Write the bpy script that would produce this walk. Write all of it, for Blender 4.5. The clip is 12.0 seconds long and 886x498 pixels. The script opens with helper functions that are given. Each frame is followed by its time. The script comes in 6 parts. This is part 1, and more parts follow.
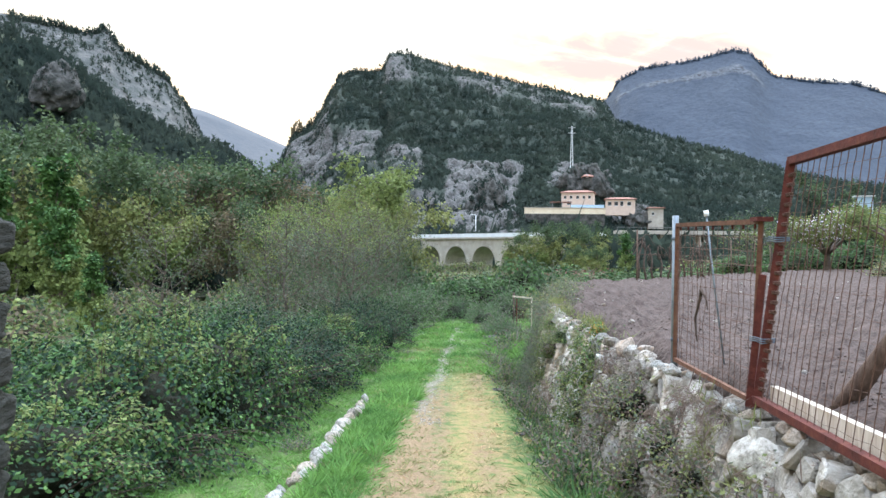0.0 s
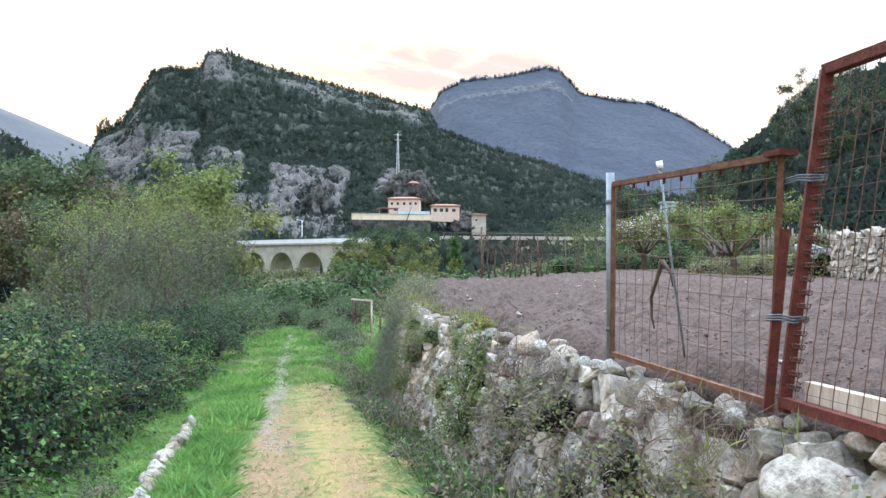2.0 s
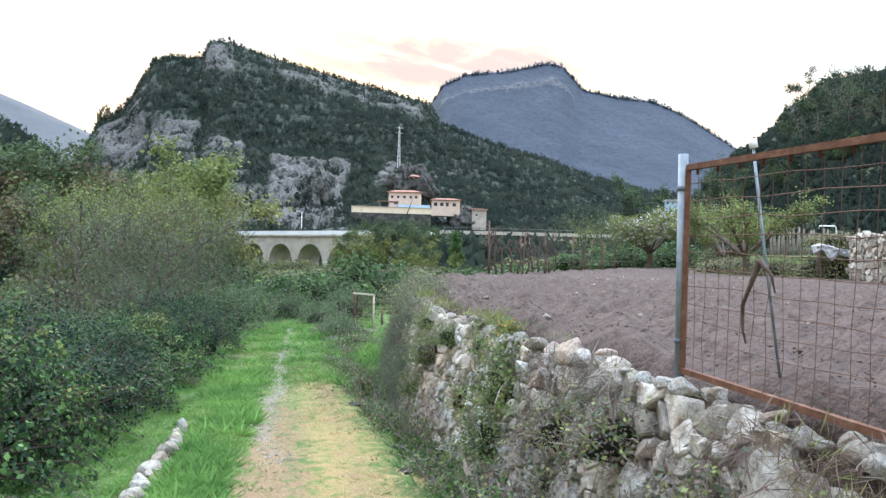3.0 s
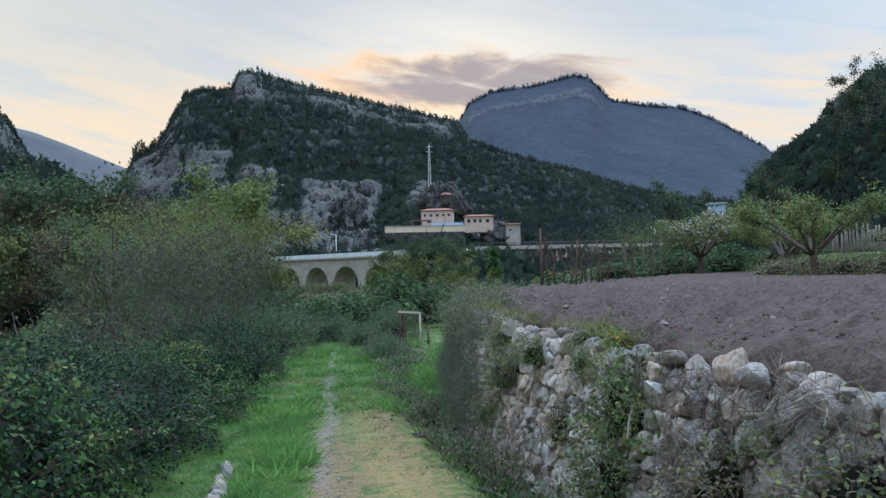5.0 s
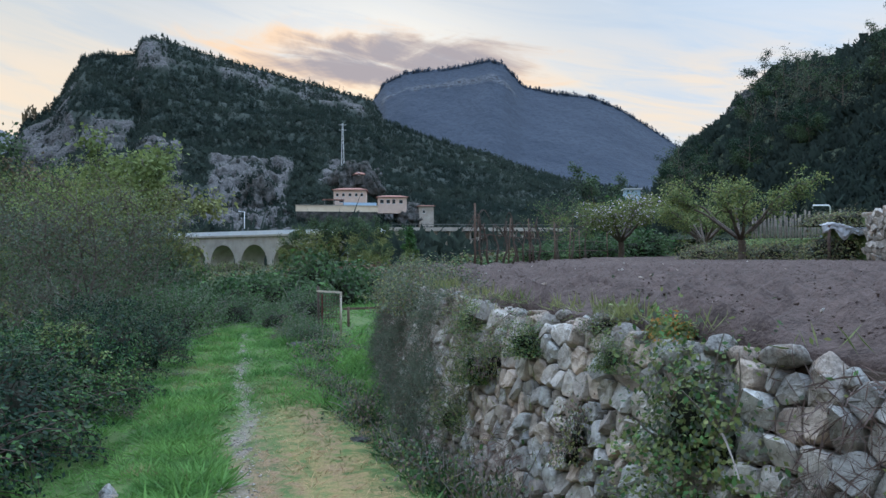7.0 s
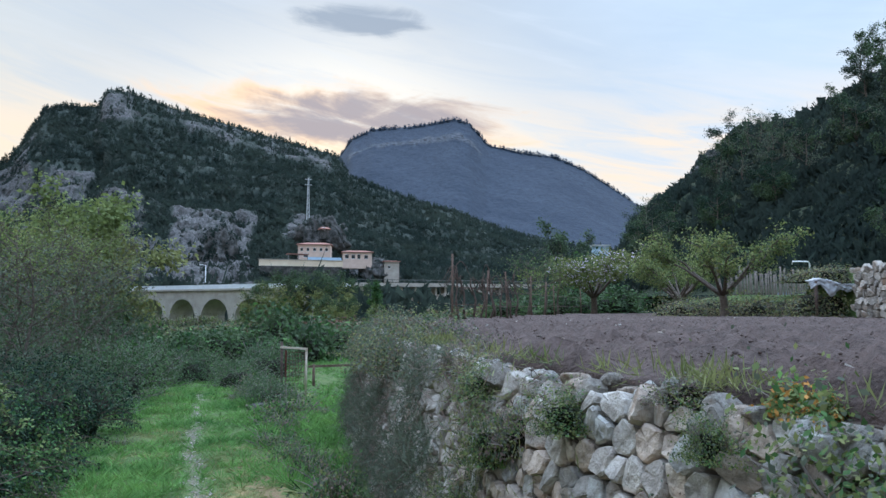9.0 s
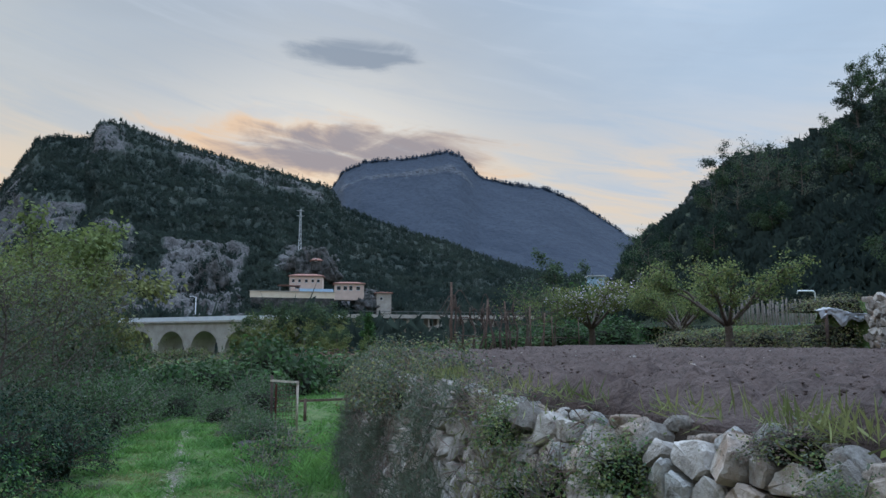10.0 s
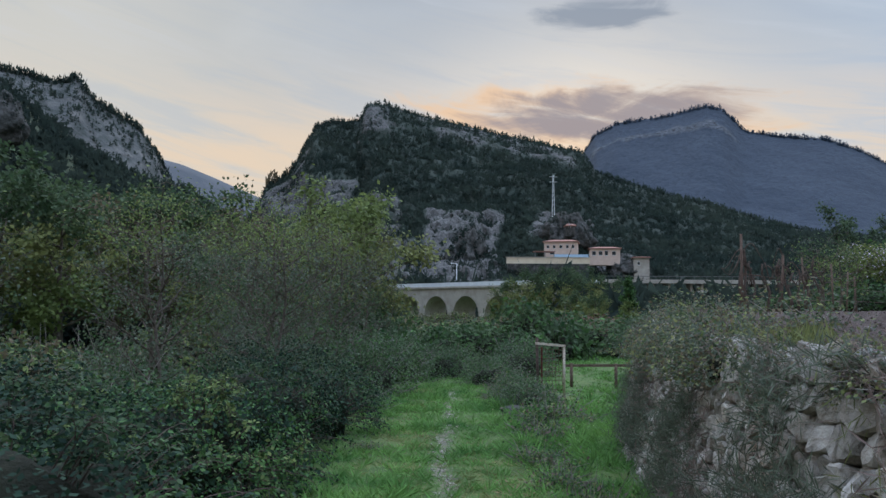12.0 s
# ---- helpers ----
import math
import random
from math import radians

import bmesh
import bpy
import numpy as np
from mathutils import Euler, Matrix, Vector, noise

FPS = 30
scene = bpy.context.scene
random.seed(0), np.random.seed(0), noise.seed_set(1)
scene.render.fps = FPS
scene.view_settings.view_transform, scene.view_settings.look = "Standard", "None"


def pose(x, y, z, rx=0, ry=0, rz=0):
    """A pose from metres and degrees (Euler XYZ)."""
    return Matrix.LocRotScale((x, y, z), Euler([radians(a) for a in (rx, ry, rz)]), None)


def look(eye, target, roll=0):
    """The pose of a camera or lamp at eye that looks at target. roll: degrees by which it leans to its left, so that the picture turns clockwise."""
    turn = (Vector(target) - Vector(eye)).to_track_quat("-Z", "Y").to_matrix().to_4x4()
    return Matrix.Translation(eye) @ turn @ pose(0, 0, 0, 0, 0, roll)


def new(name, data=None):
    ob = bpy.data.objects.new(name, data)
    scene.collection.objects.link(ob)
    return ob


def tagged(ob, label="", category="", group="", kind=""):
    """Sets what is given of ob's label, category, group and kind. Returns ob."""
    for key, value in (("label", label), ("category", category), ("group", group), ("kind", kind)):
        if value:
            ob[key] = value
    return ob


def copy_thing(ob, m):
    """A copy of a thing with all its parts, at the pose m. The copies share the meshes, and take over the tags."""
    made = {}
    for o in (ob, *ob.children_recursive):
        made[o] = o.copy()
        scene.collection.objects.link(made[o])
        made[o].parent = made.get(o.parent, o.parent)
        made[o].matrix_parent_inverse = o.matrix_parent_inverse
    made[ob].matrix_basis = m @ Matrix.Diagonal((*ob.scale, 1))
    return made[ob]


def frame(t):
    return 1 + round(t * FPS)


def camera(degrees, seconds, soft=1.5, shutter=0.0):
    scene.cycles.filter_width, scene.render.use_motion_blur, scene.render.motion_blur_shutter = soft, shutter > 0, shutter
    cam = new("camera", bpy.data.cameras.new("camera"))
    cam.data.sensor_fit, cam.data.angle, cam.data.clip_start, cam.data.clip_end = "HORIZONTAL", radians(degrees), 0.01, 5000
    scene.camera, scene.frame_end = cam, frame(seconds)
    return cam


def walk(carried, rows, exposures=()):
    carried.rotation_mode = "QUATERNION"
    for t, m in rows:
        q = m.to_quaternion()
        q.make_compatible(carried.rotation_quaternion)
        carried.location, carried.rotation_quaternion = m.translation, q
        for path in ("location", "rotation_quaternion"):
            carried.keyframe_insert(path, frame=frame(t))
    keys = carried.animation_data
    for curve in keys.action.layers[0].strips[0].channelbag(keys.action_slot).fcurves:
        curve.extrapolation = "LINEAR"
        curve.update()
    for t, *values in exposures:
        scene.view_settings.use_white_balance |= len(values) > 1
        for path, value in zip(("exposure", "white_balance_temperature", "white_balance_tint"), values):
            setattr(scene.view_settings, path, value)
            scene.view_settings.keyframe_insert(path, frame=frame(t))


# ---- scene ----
cam = camera(61.9, 12.0)
PATH = [
    (0, (0.145, 0.165, 1.636), (0.145, 2.165, 1.642), 0.6),
    (0.5, (-0.018, 0.587, 1.543), (0.26, 2.568, 1.534), 0.5),
    (1, (-0.085, 1.071, 1.487), (0.273, 3.039, 1.497), 0.1),
    (1.5, (-0.181, 1.547, 1.395), (0.257, 3.498, 1.423), 1.3),
    (2, (-0.165, 2.023, 1.348), (0.3, 3.968, 1.376), 0.1),
    (2.5, (-0.188, 2.517, 1.322), (0.292, 4.458, 1.366), 1.3),
    (3, (-0.196, 2.951, 1.342), (0.272, 4.895, 1.355), 1.2),
    (3.5, (-0.208, 3.277, 1.35), (0.179, 5.239, 1.391), -0.2),
    (5.5, (-0.376, 4.924, 1.136), (0.026, 6.882, 1.2), -2.1),
    (6, (-0.401, 5.43, 1.102), (0.114, 7.361, 1.166), -1.8),
    (6.5, (-0.433, 5.922, 1.062), (0.174, 7.828, 1.092), -1.3),
    (7, (-0.419, 6.415, 1.048), (0.193, 8.319, 1.057), -0.3),
    (9, (-0.28, 7.83, 0.974), (0.421, 9.697, 1.135), 0.1),
    (9.5, (-0.136, 8.251, 0.964), (0.677, 10.061, 1.222), -0.5),
    (10, (-0.138, 8.703, 0.952), (0.58, 10.554, 1.198), -0.0),
    (10.5, (-0.08, 9.091, 0.922), (0.346, 11.034, 1.123), 0.2),
    (11, (-0.08, 9.58, 0.852), (0.251, 11.546, 1.002), 0.3),
    (11.5, (-0.035, 9.964, 0.817), (0.175, 11.949, 0.94), -0.3),
    (12, (-0.104, 10.374, 0.816), (-0.046, 12.368, 0.969), 0.4),
]
EXPOSURES = [(0.0, 2.0, 6300, 7), (3.0, 1.95, 6300, 7), (3.7, 1.8, 6200, 7), (4.6, 1.1, 5800, 5), (5.3, 0.85, 5600, 6), (7.0, 0.9, 5500, 6), (8.8, 1.1, 5500, 6), (9.05, 1.0, 5500, 6), (9.4, 0.56, 5500, 6), (12.0, 0.58, 5750, 8)]
walk(cam, [(t, look(eye, target, roll)) for t, eye, target, roll in PATH], EXPOSURES)

# ---------------------------------------------------------------- sky and sun
SUN_BEARING, SUN_ELEV = 12.0, 7.0
world = bpy.data.worlds.new("evening_sky")
scene.world = world
world.use_nodes = True
wt = world.node_tree
wt.nodes.clear()


def wmath(op, a, b=0.5, c=0.5):
    n = wt.nodes.new("ShaderNodeMath")
    n.operation = op
    for i, v in enumerate((a, b, c)):
        if isinstance(v, (int, float)):
            n.inputs[i].default_value = v
        else:
            wt.links.new(v, n.inputs[i])
    return n.outputs[0]


def wmix(f, a, b):
    n = wt.nodes.new("ShaderNodeMix")
    n.data_type = "RGBA"
    for i, v in ((0, f), (6, a), (7, b)):
        if hasattr(v, "is_linked"):
            wt.links.new(v, n.inputs[i])
        else:
            n.inputs[i].default_value = v
    return n.outputs[2]


sky = wt.nodes.new("ShaderNodeTexSky")
sky.sky_type, sky.sun_disc = "NISHITA", False
sky.sun_elevation, sky.sun_rotation = radians(SUN_ELEV), radians(SUN_BEARING)
sky.altitude, sky.air_density, sky.dust_density, sky.ozone_density = 300.0, 1.0, 2.0, 1.5
tc = wt.nodes.new("ShaderNodeTexCoord")
sep = wt.nodes.new("ShaderNodeSeparateXYZ")
wt.links.new(tc.outputs["Generated"], sep.inputs[0])
SX, SY, SZ = sep.outputs
bearing = wmath("ARCTAN2", SX, SY)
elev = wmath("ARCSINE", SZ)
comb = wt.nodes.new("ShaderNodeCombineXYZ")
wt.links.new(wmath("MULTIPLY", bearing, 1.0), comb.inputs[0])
wt.links.new(wmath("MULTIPLY", elev, 2.6), comb.inputs[1])


def wnoise(scale, detail, rough=0.55, shift=0.0):
    n = wt.nodes.new("ShaderNodeTexNoise")
    wt.links.new(comb.outputs[0], n.inputs["Vector"])
    n.inputs["Scale"].default_value = scale
    n.inputs["Detail"].default_value = detail
    n.inputs["Roughness"].default_value = rough
    n.inputs["Distortion"].default_value = shift
    return n.outputs[0]


def smooth(v, lo, hi):
    n = wt.nodes.new("ShaderNodeMapRange")
    n.interpolation_type = "SMOOTHSTEP"
    wt.links.new(v, n.inputs[0])
    n.inputs[1].default_value, n.inputs[2].default_value = lo, hi
    return n.outputs[0]


def bell(b0, e0, bw, ew, rag):
    """A ragged soft cloud round a bearing and an elevation, in degrees."""
    u = wmath("DIVIDE", wmath("SUBTRACT", bearing, radians(b0)), radians(bw))
    v = wmath("DIVIDE", wmath("SUBTRACT", elev, radians(e0)), radians(ew))
    r = wmath("ADD", wmath("MULTIPLY", u, u), wmath("MULTIPLY", v, v))
    return wmath("SUBTRACT", wmath("SUBTRACT", 1.0, r), wmath("MULTIPLY", wmath("SUBTRACT", rag, 0.5), 3.2))


rag = wnoise(6.0, 7.0, 0.62, 0.9)
haze = wnoise(2.2, 4.0, 0.5, 0.6)
base = wmix(0.5, sky.outputs[0], (6.0, 6.7, 7.7, 1))            # thin veil of high cloud
veil = wmix(wmath("MULTIPLY", smooth(haze, 0.42, 0.7), 0.4), base, (7.6, 7.7, 7.9, 1))
sund = wmath("ADD", wmath("POWER", wmath("DIVIDE", wmath("SUBTRACT", bearing, radians(7)), radians(55)), 2.0),
             wmath("POWER", wmath("DIVIDE", wmath("SUBTRACT", elev, radians(6)), radians(9)), 2.0))
glow = wmath("MULTIPLY", wmath("EXPONENT", wmath("MULTIPLY", sund, -1.0)), 0.8)
veil = wmix(glow, veil, (9.6, 7.7, 5.9, 1))
cream = wmath("MULTIPLY", wmath("SUBTRACT", 1.0, smooth(bearing, radians(-28), radians(6))), wmath("SUBTRACT", 1.0, smooth(SZ, 0.35, 0.8)))
veil = wmix(wmath("MULTIPLY", cream, 0.75), veil, (10.0, 8.9, 7.2, 1))
veil = wmix(wmath("MULTIPLY", smooth(bearing, radians(16), radians(48)), 0.55), veil, (8.3, 9.3, 10.4, 1))
# long slanting wisps, lit from below near the sunset
wisp_at = wt.nodes.new("ShaderNodeCombineXYZ")
wt.links.new(wmath("MULTIPLY_ADD", elev, 1.4, bearing), wisp_at.inputs[0])
wt.links.new(wmath("MULTIPLY_ADD", bearing, 0.9, wmath("MULTIPLY", elev, 5.5)), wisp_at.inputs[1])
wisps = wt.nodes.new("ShaderNodeTexNoise")
wt.links.new(wisp_at.outputs[0], wisps.inputs["Vector"])
for key, val in (("Scale", 5.5), ("Detail", 8.0), ("Roughness", 0.6), ("Distortion", 0.7)):
    wisps.inputs[key].default_value = val
wisps = wisps.outputs[0]
veil = wmix(wmath("MULTIPLY", smooth(wisps, 0.5, 0.75), 0.25), veil, (8.6, 8.5, 8.6, 1))
veil = wmix(wmath("MULTIPLY", smooth(wisps, 0.52, 0.3), 0.25), veil, (6.0, 6.3, 6.9, 1))
low_glow = wmath("EXPONENT", wmath("MULTIPLY", wmath("POWER", wmath("DIVIDE", wmath("SUBTRACT", elev, radians(10.5)), radians(4.5)), 2.0), -1.0))
veil = wmix(wmath("MULTIPLY", wmath("MULTIPLY", low_glow, smooth(wisps, 0.34, 0.6)), 0.85), veil, (11.4, 8.4, 5.6, 1))
fringe = smooth(bell(9.5, 13.8, 17.0, 3.8, rag), 0.0, 0.8)
veil = wmix(wmath("MULTIPLY", wmath("MULTIPLY", fringe, smooth(wisps, 0.3, 0.55)), 0.95), veil, (11.6, 7.6, 4.6, 1))
bank = smooth(wmath("ADD", bell(14.3, 14.4, 9.8, 2.2, rag), wmath("MULTIPLY", wmath("SUBTRACT", wisps, 0.5), 3.4)), -0.35, 0.95)
veil = wmix(wmath("MULTIPLY", bank, 0.85), veil, (4.1, 3.6, 3.75, 1))
puff = smooth(wmath("ADD", bell(14.0, 21.6, 5.6, 1.2, rag), wmath("MULTIPLY", wmath("SUBTRACT", wisps, 0.5), 3.4)), -0.3, 1.0)
veil = wmix(wmath("MULTIPLY", puff, 0.8), veil, (3.6, 3.9, 4.4, 1))
# a clouded sky grows bluer and brighter towards the zenith
veil = wmix(wmath("MULTIPLY", smooth(SZ, 0.42, 0.85), 0.75), veil, (5.6, 6.9, 9.4, 1))
lift = wmath("MULTIPLY_ADD", smooth(SZ, 0.35, 1.0), 1.5, 0.57)
gain = wt.nodes.new("ShaderNodeVectorMath")
gain.operation = "SCALE"
wt.links.new(veil, gain.inputs[0])
wt.links.new(lift, gain.inputs["Scale"])
bg = wt.nodes.new("ShaderNodeBackground")
wt.links.new(gain.outputs[0], bg.inputs[0])
bg.inputs[1].default_value = 0.09
out = wt.nodes.new("ShaderNodeOutputWorld")
wt.links.new(bg.outputs[0], out.inputs[0])

sun = new("sun", bpy.data.lights.new("sun", "SUN"))
sun.data.energy, sun.data.angle, sun.data.color = 1.5, radians(80), (1.0, 0.96, 0.92)
az = radians(SUN_BEARING)
sun.matrix_world = look((0, 0, 60), (-60 * math.sin(az), -60 * math.cos(az), 60 - 60 * math.tan(radians(55))))


# ---------------------------------------------------------------- materials
def material(name, colours, scale=4.0, rough=0.85, bump=0.3, bump_scale=30.0, metal=0.0, island=0.0, piece=0.0, leafy=0.0, second=None, attr=None, attr_scale=7.0, stretch=None, detail=6.0):
    """colours: ramp of (position, rgb). island / piece: how much the brightness varies from piece to piece. attr: list of (attribute, rgb)."""
    m = bpy.data.materials.new(name)
    m.use_nodes = True
    nt = m.node_tree
    p = nt.nodes["Principled BSDF"]
    p.inputs["Roughness"].default_value, p.inputs["Metallic"].default_value = rough, metal
    p.inputs["Specular IOR Level"].default_value = 0.12 if leafy else 0.25
    co = nt.nodes.new("ShaderNodeTexCoord")
    src = co.outputs["Object"]
    if stretch:
        mp = nt.nodes.new("ShaderNodeMapping")
        mp.inputs["Scale"].default_value = stretch
        nt.links.new(src, mp.inputs[0])
        src = mp.outputs[0]

    def tex(sc, det=detail):
        n = nt.nodes.new("ShaderNodeTexNoise")
        nt.links.new(src, n.inputs["Vector"])
        n.inputs["Scale"].default_value, n.inputs["Detail"].default_value = sc, det
        n.inputs["Roughness"].default_value = 0.62
        return n.outputs[0]

    big = tex(scale)
    ramp = nt.nodes.new("ShaderNodeValToRGB")
    el = ramp.color_ramp.elements
    while len(el) < len(colours):
        el.new(0.5)
    for e, (pos, rgb) in zip(el, colours):
        e.position, e.color = pos, (*rgb, 1)
    nt.links.new(big, ramp.inputs[0])
    col = ramp.outputs[0]

    def mix(f, a, b, mode="MIX"):
        n = nt.nodes.new("ShaderNodeMix")
        n.data_type, n.blend_type = "RGBA", mode
        for i, v in ((0, f), (6, a), (7, b)):
            if hasattr(v, "is_linked"):
                nt.links.new(v, n.inputs[i])
            else:
                n.inputs[i].default_value = v if isinstance(v, float) else (*v, 1)
        return n.outputs[2]

    def ranged(v, lo, hi, a=0.0, b=1.0):
        n = nt.nodes.new("ShaderNodeMapRange")
        nt.links.new(v, n.inputs[0])
        for i, x in enumerate((lo, hi, a, b)):
            n.inputs[i + 1].default_value = x
        return n.outputs[0]

    if second:
        sc, lo, hi, rgb = second
        col = mix(ranged(tex(sc), lo, hi), col, rgb)
    for a, rgb, in attr or ():
        at = nt.nodes.new("ShaderNodeAttribute")
        at.attribute_name = a
        w = nt.nodes.new("ShaderNodeMath")
        w.operation = "MULTIPLY_ADD"
        nt.links.new(tex(attr_scale), w.inputs[0])
        w.inputs[1].default_value = 1.3
        nt.links.new(at.outputs["Fac"], w.inputs[2])
        fine = mix(ranged(tex(attr_scale * 6.5), 0.32, 0.66), tuple(c * (0.6 if attr_scale > 1 else 0.28) for c in rgb), tuple(min(1, c * 1.35) for c in rgb))
        col = mix(ranged(w.outputs[0], 0.95, 1.25), col, fine)
    if island:
        g = nt.nodes.new("ShaderNodeNewGeometry")
        col = mix(1.0, col, ranged(g.outputs["Random Per Island"], 0, 1, 1 - island, 1 + island), "MULTIPLY")
    if piece:
        g = nt.nodes.new("ShaderNodeObjectInfo")
        col = mix(1.0, col, ranged(g.outputs["Random"], 0, 1, 1 - piece, 1 + piece), "MULTIPLY")
    if piece:
        tone = nt.nodes.new("ShaderNodeValToRGB")
        te = tone.color_ramp.elements
        te.new(0.5)
        for e, (pos, rgb) in zip(te, ((0.1, (1.08, 0.97, 0.89)), (0.45, (1.0, 1.0, 1.0)), (0.9, (0.94, 1.0, 1.05)))):
            e.position, e.color = pos, (*rgb, 1)
        mul = nt.nodes.new("ShaderNodeMath")
        mul.operation = "FRACT"
        m17 = nt.nodes.new("ShaderNodeMath")
        m17.operation = "MULTIPLY"
        m17.inputs[1].default_value = 17.3
        nt.links.new(g.outputs["Random"], m17.inputs[0])
        nt.links.new(m17.outputs[0], mul.inputs[0])
        nt.links.new(mul.outputs[0], tone.inputs[0])
        col = mix(1.0, col, tone.outputs[0], "MULTIPLY")
    nt.links.new(col, p.inputs["Base Color"])
    if bump:
        b = nt.nodes.new("ShaderNodeBump")
        b.inputs["Strength"].default_value, b.inputs["Distance"].default_value = bump, 1.0 / bump_scale
        nt.links.new(tex(bump_scale), b.inputs["Height"])
        nt.links.new(b.outputs[0], p.inputs["Normal"])
    if leafy:
        tr = nt.nodes.new("ShaderNodeBsdfTranslucent")
        nt.links.new(col, tr.inputs[0])
        ms = nt.nodes.new("ShaderNodeMixShader")
        ms.inputs[0].default_value = leafy
        nt.links.new(p.outputs[0], ms.inputs[1])
        nt.links.new(tr.outputs[0], ms.inputs[2])
        nt.links.new(ms.outputs[0], nt.nodes["Material Output"].inputs[0])
    return m


def leaf_mat(name, dark, light, rough=0.65, thin=0.35):
    cool = lambda c: (c[0] * 1.08, c[1], c[2] * 1.35 + 0.005)
    return material(name, [(0.3, cool(dark)), (0.7, cool(light))], 0.9, rough, 0, island=0.32, leafy=thin, detail=3.0)


M = {}
M["grass_ground"] = material("grass_ground", [(0.3, (0.035, 0.06, 0.018)), (0.55, (0.07, 0.115, 0.03)), (0.75, (0.12, 0.13, 0.05))], 1.6, 0.95, 0.7, 25,
                             attr=[("straw", (0.22, 0.168, 0.07)), ("dirt", (0.175, 0.122, 0.07)), ("gravel", (0.17, 0.148, 0.12))])
M["soil"] = material("ploughed_soil", [(0.3, (0.032, 0.023, 0.02)), (0.5, (0.066, 0.048, 0.043)), (0.7, (0.105, 0.078, 0.069))], 5.0, 0.95, 1.0, 14, second=(40, 0.45, 0.75, (0.1, 0.075, 0.066)))
M["clods"] = material("clods_of_soil", [(0.3, (0.05, 0.036, 0.032)), (0.7, (0.12, 0.09, 0.08))], 5.0, 0.95, 0, island=0.3)
M["stone"] = material("limestone", [(0.3, (0.13, 0.12, 0.105)), (0.45, (0.29, 0.27, 0.24)), (0.68, (0.47, 0.45, 0.41))], 9.0, 0.92, 0.8, 30, piece=0.34, second=(2.6, 0.52, 0.75, (0.3, 0.215, 0.15)))
M["stone_far"] = material("limestone_far", [(0.3, (0.13, 0.12, 0.105)), (0.45, (0.28, 0.26, 0.23)), (0.68, (0.43, 0.41, 0.375))], 9.0, 0.92, 0.8, 28, island=0.34, second=(2.6, 0.52, 0.75, (0.28, 0.2, 0.14)))
M["earth"] = material("earth_fill", [(0.3, (0.03, 0.024, 0.018)), (0.7, (0.08, 0.06, 0.045))], 9, 0.95, 0.8, 30)
M["rust"] = material("rusty_iron", [(0.3, (0.045, 0.012, 0.01)), (0.55, (0.095, 0.023, 0.018)), (0.75, (0.16, 0.06, 0.035))], 9, 0.8, 0.5, 60)
M["rust_orange"] = material("orange_rust", [(0.3, (0.06, 0.026, 0.016)), (0.55, (0.125, 0.058, 0.036)), (0.78, (0.22, 0.15, 0.11))], 10, 0.85, 0.5, 60)
M["wire"] = material("rusty_wire", [(0.3, (0.05, 0.025, 0.018)), (0.7, (0.13, 0.07, 0.05))], 30, 0.7, 0)
M["galv"] = material("galvanised_pipe", [(0.3, (0.13, 0.16, 0.19)), (0.7, (0.25, 0.29, 0.33))], 12, 0.5, 0.15, 80, metal=0.4)
M["board"] = material("weathered_board", [(0.3, (0.4, 0.32, 0.25)), (0.7, (0.68, 0.62, 0.54))], 4, 0.9, 0.6, 40, stretch=(6, 1, 6))
M["log"] = material("old_log", [(0.3, (0.07, 0.045, 0.035)), (0.7, (0.2, 0.14, 0.11))], 5, 0.9, 0.8, 30, stretch=(5, 5, 1))
M["bark"] = material("bark", [(0.3, (0.05, 0.04, 0.032)), (0.7, (0.15, 0.125, 0.105))], 8, 0.95, 0.8, 25)
M["twig"] = material("grey_twigs", [(0.3, (0.11, 0.095, 0.085)), (0.7, (0.23, 0.205, 0.185))], 8, 0.95, 0.0, island=0.4)
# near-black core colour that stands in for the shade inside bushes
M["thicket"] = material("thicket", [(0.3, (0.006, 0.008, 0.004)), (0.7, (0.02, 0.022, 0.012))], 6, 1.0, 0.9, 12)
M["bramble"] = leaf_mat("bramble_leaf", (0.018, 0.055, 0.013), (0.09, 0.18, 0.034), 0.7, 0.22)
# leaf green lowered so that the base colour carries shade between leaves
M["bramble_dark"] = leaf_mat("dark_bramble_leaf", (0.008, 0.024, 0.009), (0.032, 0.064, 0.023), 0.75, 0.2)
M["olive"] = leaf_mat("grey_green_leaf", (0.06, 0.085, 0.04), (0.13, 0.165, 0.085))
M["dry"] = leaf_mat("dry_brown_leaf", (0.1, 0.08, 0.048), (0.2, 0.16, 0.1))
M["spring"] = leaf_mat("fresh_spring_leaf", (0.085, 0.13, 0.03), (0.18, 0.235, 0.055))
M["yellow"] = leaf_mat("yellow_green_leaf", (0.115, 0.145, 0.035), (0.22, 0.25, 0.065))
M["ochre"] = leaf_mat("ochre_leaf", (0.09, 0.083, 0.035), (0.17, 0.148, 0.065))
M["wood_green"] = leaf_mat("woodland_leaf", (0.03, 0.06, 0.02), (0.085, 0.13, 0.04))
M["pine"] = leaf_mat("pine_leaf", (0.018, 0.034, 0.016), (0.05, 0.075, 0.034))
M["blossom"] = leaf_mat("blossom", (0.5, 0.48, 0.44), (0.75, 0.72, 0.68))
M["orange_leaf"] = leaf_mat("orange_yellow_leaf", (0.3, 0.16, 0.03), (0.5, 0.3, 0.05))
M["rusty_leaf"] = leaf_mat("rust_red_leaf", (0.11, 0.06, 0.035), (0.19, 0.11, 0.06))
M["grass"] = leaf_mat("lush_grass", (0.058, 0.15, 0.025), (0.145, 0.29, 0.05))
